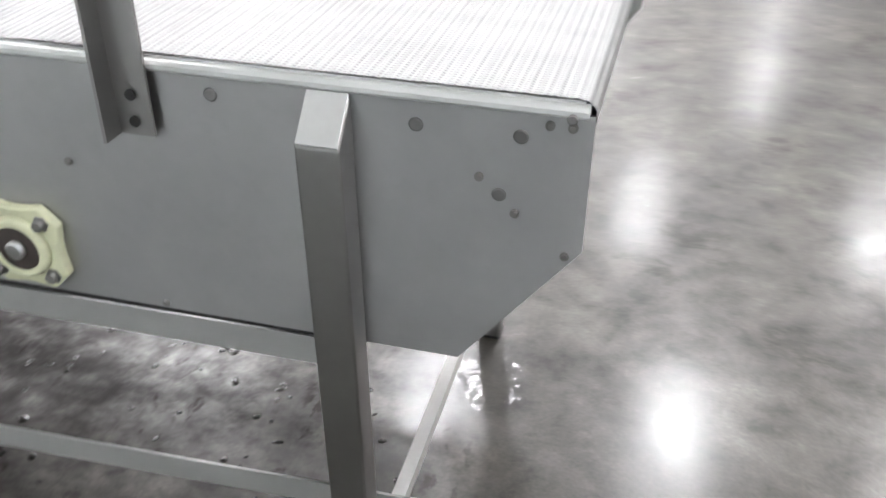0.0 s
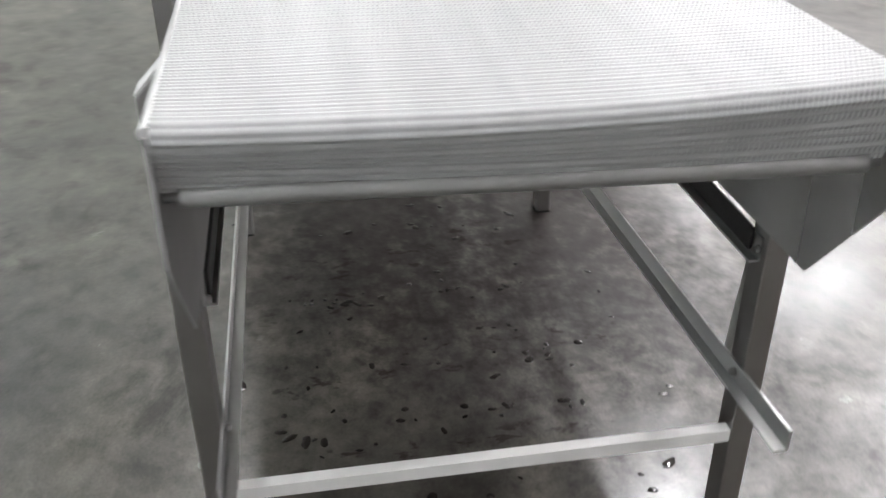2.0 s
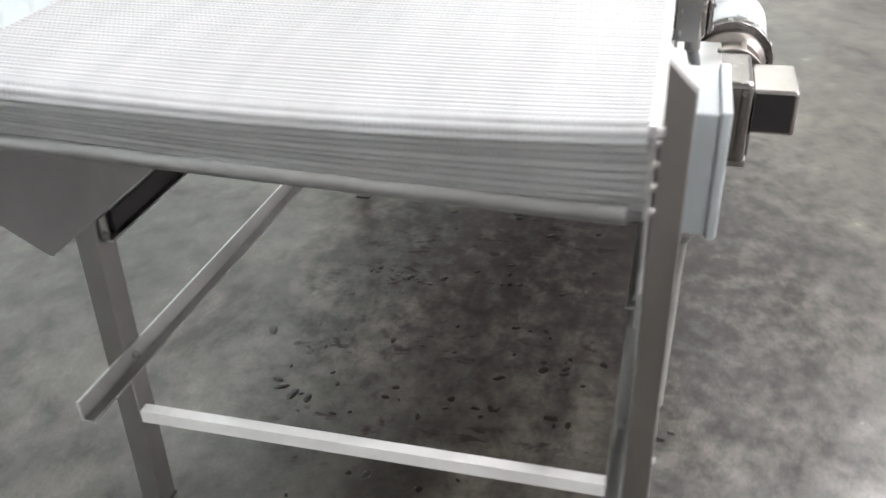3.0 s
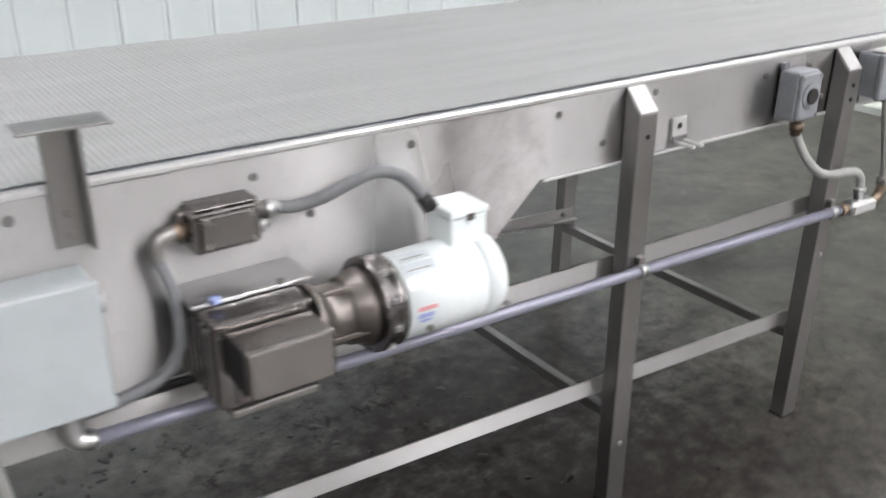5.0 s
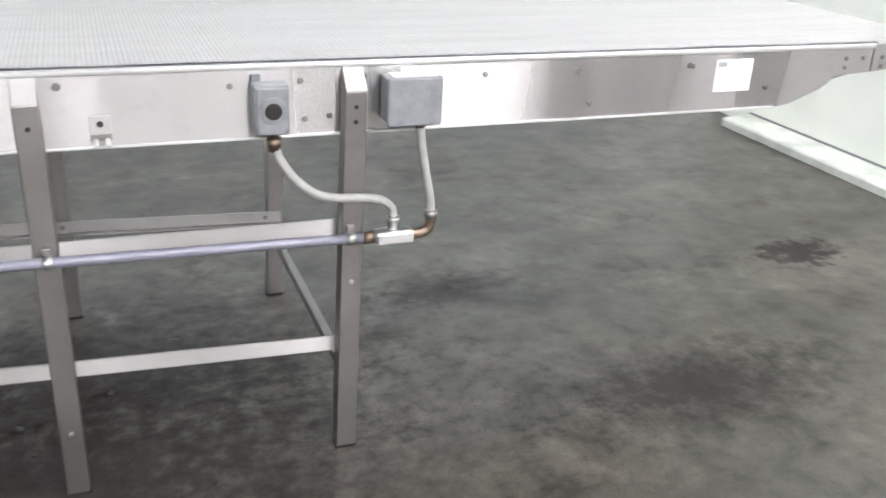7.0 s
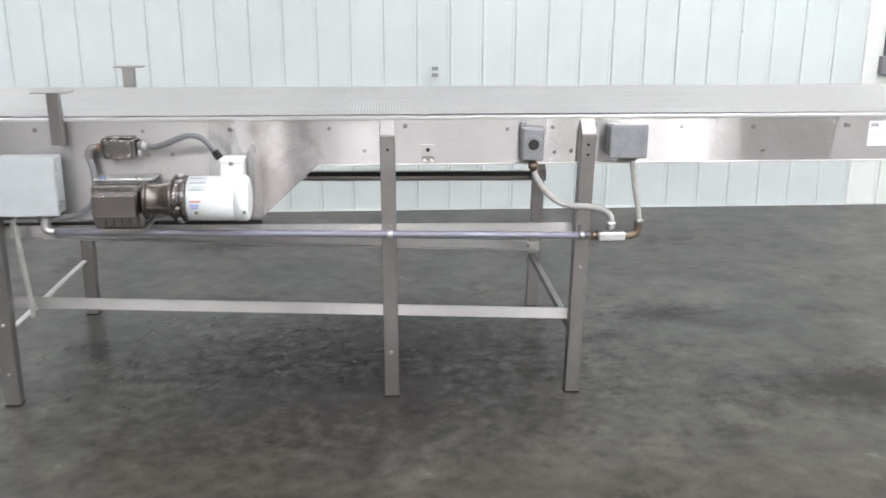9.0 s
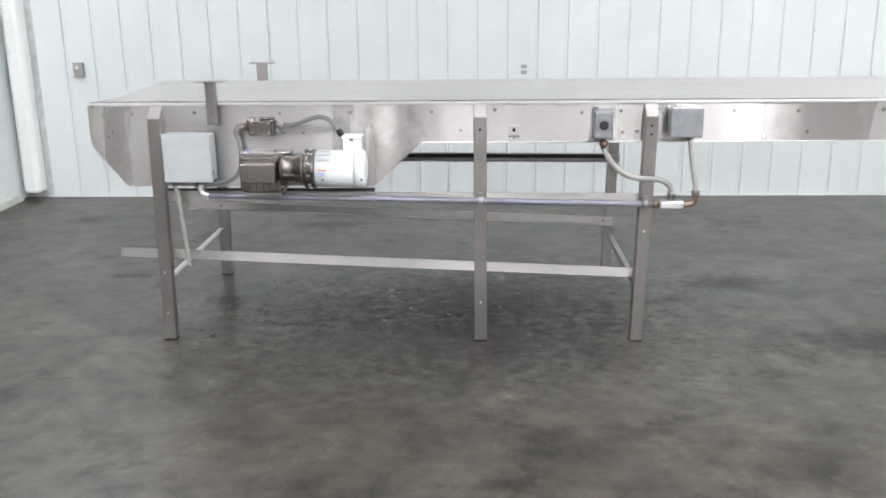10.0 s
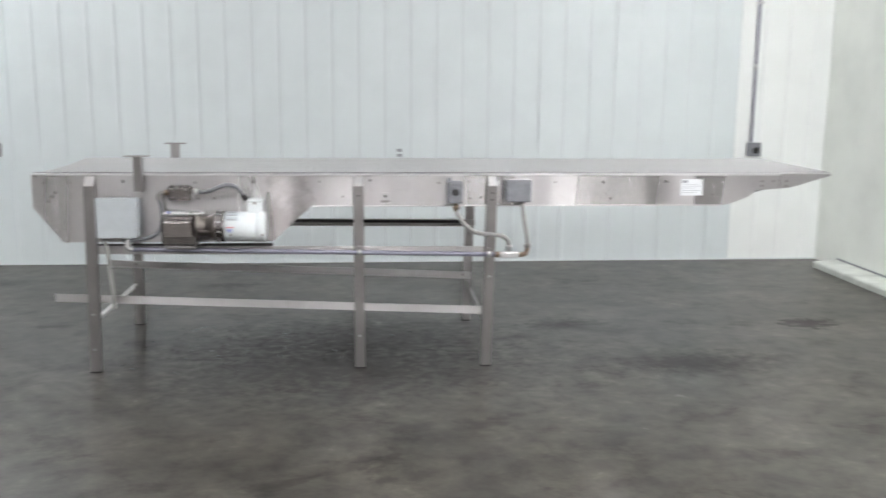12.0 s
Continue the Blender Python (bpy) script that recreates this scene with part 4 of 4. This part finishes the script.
part("flexible_conduit", tube([(2.066, -0.040, 0.812), (2.072, -0.044, 0.795), (2.100, -0.052, 0.752), (2.145, -0.060, 0.713), (2.195, -0.063, 0.698), (2.250, -0.063, 0.694), (2.300, -0.061, 0.684), (2.328, -0.059, 0.662), (2.334, -0.059, 0.640)], 0.0105), PALE_HOSE, conveyor, "pale grey flexible conduit from the switch box")
part("flexible_conduit", tube([(2.400, -0.045, 0.846), (2.404, -0.050, 0.800), (2.414, -0.056, 0.735), (2.424, -0.061, 0.680), (2.428, -0.062, 0.642)], 0.0100), PALE_HOSE, conveyor, "grey flexible conduit from the junction box")

switch = part("switch_box", block(2.020, 2.096, -0.054, -0.004, 0.850, 0.960, 0.005, 3), CAST_GREY, conveyor, "grey cast switch box with a black knob")
part("cover", block(2.023, 2.093, -0.064, -0.0545, 0.854, 0.956, 0.004, 3), CAST_GREY, switch)
part("dial", lathe([(0, 0.030), (-0.003, 0.029), (-0.004, 0.022)], (2.058, -0.064, 0.907), "y", 32), CAST_GREY, switch, "round raised dial")
part("knob", lathe([(0, 0.0185), (-0.005, 0.0175), (-0.006, 0.013)], (2.058, -0.067, 0.907), "y", 28), BLACK, switch, "round black knob")
for x, z in ((2.030, 0.862), (2.086, 0.862), (2.030, 0.948), (2.086, 0.948)):
    part("bolt", lathe([(0, 0.0035), (-0.003, 0.0035)], (x, -0.064, z), "y", 10), BOLT, switch)
part("gland", lathe([(0, 0.010), (-0.012, 0.010), (-0.012, 0.0165), (-0.030, 0.0165), (-0.030, 0.012), (-0.042, 0.012)], (2.063, -0.038, 0.852), "z", 8), BRASS, switch, "tarnished hose gland")
part("mounting_tab", block(2.022, 2.042, -0.014, -0.001, 0.960, 0.974, 0.002), CAST_GREY, switch)

junction = part("junction_box", block(2.314, 2.436, -0.058, -0.003, 0.862, 0.966, 0.006, 3), CAST_GREY, conveyor, "grey painted junction box, chipped along its top")
part("lid", block(2.311, 2.440, -0.074, -0.0585, 0.858, 0.970, 0.006, 3), CAST_GREY, junction)
part("chipped_edge", block(2.325, 2.43, -0.071, -0.02, 0.9702, 0.9712, 0.0003), STRIP, junction, "bare chipped metal patch")
part("gland", lathe([(0, 0.014), (-0.012, 0.014), (-0.012, 0.011), (-0.022, 0.011)], (2.400, -0.042, 0.862), "z", 8), BOLT, junction)

lug = part("mounting_lug", block(1.690, 1.732, -0.006, -0.0006, 0.856, 0.900, 0.001), RAIL, conveyor, "small bent steel lug with a hole")
part("arm", block(1.694, 1.704, -0.060, -0.0065, 0.848, 0.853, 0.001), RAIL, lug)
part("arm", block(1.718, 1.728, -0.060, -0.0065, 0.848, 0.853, 0.001), RAIL, lug)
part("lip", block(1.690, 1.732, -0.010, -0.0065, 0.848, 0.862, 0.001), BAR, lug)
part("hole_rim", lathe([(0, 0.007), (-0.0012, 0.006)], (1.711, -0.006, 0.882), "y", 16), BLACK, lug)

# --- paper label: unreadable lines as bars ---
label = part("rating_label", block(3.229, 3.345, -0.0016, -0.0004, 0.882, 0.967, 0), PAPER, conveyor, "white paper rating label with grey lines")
part("printed_bar", block(3.235, 3.262, -0.0022, -0.0017, 0.948, 0.960, 0), INK, label, "small grey printed mark")
for i, (z, x1) in enumerate(((0.940, 3.32), (0.930, 3.335), (0.921, 3.30), (0.908, 3.335), (0.898, 3.31))):
    part("printed_bar", block(3.240, x1, -0.0020, -0.0017, z - 0.0008, z + 0.0008, 0), INK, label)

# ---------- things on the walls ----------
def wall_box(name, label_text, category, x, z, wide, high, deep, material, face):
    t = thing(name, label_text, category, x, WALL - 0.001, z)
    part("back_box", block(-wide / 2, wide / 2, -deep, 0, -high / 2, high / 2, 0.004, 3), material, t)
    part("cover_plate", block(-wide / 2 - 0.003, wide / 2 + 0.003, -deep - 0.003, -deep - 0.0004, -high / 2 - 0.003, high / 2 + 0.003, 0.001), face, t)
    return t, -deep - 0.003


o, d = wall_box("wall_outlet", "pale wall outlet with two sockets on the panel wall", "outlet", 1.886, 0.889, 0.070, 0.082, 0.020, PALE_HOSE, PANEL)
for z in (-0.02, 0.02):
    part("socket", block(-0.020, 0.020, d - 0.004, d - 0.0003, z - 0.012, z + 0.012, 0.002), INK, o, "grey socket")
o, d = wall_box("wall_socket", "grey metal socket box with a dark hole", "socket box", 4.79, 0.923, 0.100, 0.108, 0.055, CAST_GREY, CAST_GREY)
part("socket", lathe([(0, 0.028), (-0.006, 0.026), (-0.007, 0.019)], (0.012, d, -0.006), "y", 24), BLACK, o, "round dark socket")
c = thing("wall_conduit", "thin grey conduit running up the panel wall", "conduit", 4.772, WALL - 0.015, 0.979)
part("pipe", tube([(0, 0, 0), (0, 0, 1.0), (0, 0, CEILING - 0.981)], 0.012, 14, 2), CONDUIT, c)
part("coupling", lathe([(0, 0.016), (0.05, 0.016)], (0, 0, 0.58), "z", 16), ZINC, c, "bright coupling")
part("strap", block(-0.028, 0.028, -0.014, 0.013, 1.1, 1.12, 0.002), ZINC, c)
o, d = wall_box("wall_switch", "small grey switch box with a pale cover", "switch", -1.201, 0.905, 0.062, 0.100, 0.035, CAST_GREY, PALE_HOSE)
part("toggle", lathe([(0, 0.016), (-0.014, 0.014), (-0.016, 0.008)], (0.0, d, 0.018), "y", 16), STRIP, o, "round pale toggle")

# ---------- wet drops and grime on the floor under the belt ----------
rng = random.Random(11)
drops = bmesh.new()
for k in range(120):
    row = rng.choice((0.42, 0.65, 0.66, 0.83, 0.88, 0.95, 1.14, 1.15, 1.16, 1.55))
    x = row + rng.gauss(0, 0.022) if rng.random() < 0.75 else rng.uniform(0.3, 1.9)
    y = rng.uniform(0.06, 0.80) if rng.random() < 0.85 else rng.uniform(-0.15, 0.98)
    r = min(abs(rng.gauss(0, 0.0045)) + 0.0026, 0.0105)
    if rng.random() < 0.06:
        r *= 1.2
    n = 12
    turn, stretch = rng.uniform(0, 6.28), rng.uniform(1.0, 2.1)
    outer = []
    for i in range(n):
        a = i * math.tau / n
        q = r * (1 + 0.35 * noise.noise((k * 3.1, math.cos(a) * 1.3, math.sin(a) * 1.3)))
        px, py = q * stretch * math.cos(a), q * math.sin(a)
        outer.append(drops.verts.new((x + px * math.cos(turn) - py * math.sin(turn), y + px * math.sin(turn) + py * math.cos(turn), 0.0004)))
    mid = drops.verts.new((x, y, 0.0004 + r * 0.22))
    for i in range(n):
        drops.faces.new((outer[i], outer[(i + 1) % n], mid)).smooth = True
tagged(part("grime_drops", drops, WET), "scattered dark wet grime drops on the concrete", "grime", kind="stuff")

# ---------- wall panels, each a piece of its own ----------
PITCH = 0.2047
panel_w = PITCH - 0.005
patterns = {}
screw = None
x = -1.501 + 0.0025
while x < EAST_X - 0.05:
    wide = min(panel_w, EAST_X - 0.003 - x)
    # panels from x 4.6 on take the whiter base colour
    finish = PANEL if x < 4.6 else WHITER_PANEL
    key = (finish.name, round(wide, 4))
    if key not in patterns:
        # a flat sheet with a raised lip along each side, as the seams are folded
        ring = [(0.0, 0.0), (0.0, -0.010), (0.003, -0.0118), (0.014, -0.0118), (0.022, -0.0098), (wide - 0.022, -0.0098), (wide - 0.014, -0.0118), (wide - 0.003, -0.0118), (wide, -0.010), (wide, 0.0)]
        ob = patterns[key] = part("panel", extruded(ring, "z", 0.004, CEILING - 0.002), finish, north)
    else:
        ob = again(patterns[key], north)
    ob.location = (x, WALL + 0.0118, 0)
    ob.rotation_euler = (0, 0, radians(random.uniform(-0.12, 0.12)))
    if screw is None:
        screw = head = part("screw", lathe([(0, 0.0045), (-0.0012, 0.0045), (-0.002, 0.003)], (0, 0, 0), "y", 10), ZINC, north)
    else:
        head = again(screw, north)
    head.location = (x + 0.009, WALL - 0.0002, 1.13)
    x += PITCH

# the two pattern bolts become the last pieces in place
for side in (-1, 1):
    SMALL[side].parent = plates[side]
    SMALL[side].location = (1.50, -0.0005 if side < 0 else W + 0.0005, 0.880)
    BIG[side].parent = plates[side]
    BIG[side].location = (3.147, -0.0005 if side < 0 else W + 0.0005, 0.955)
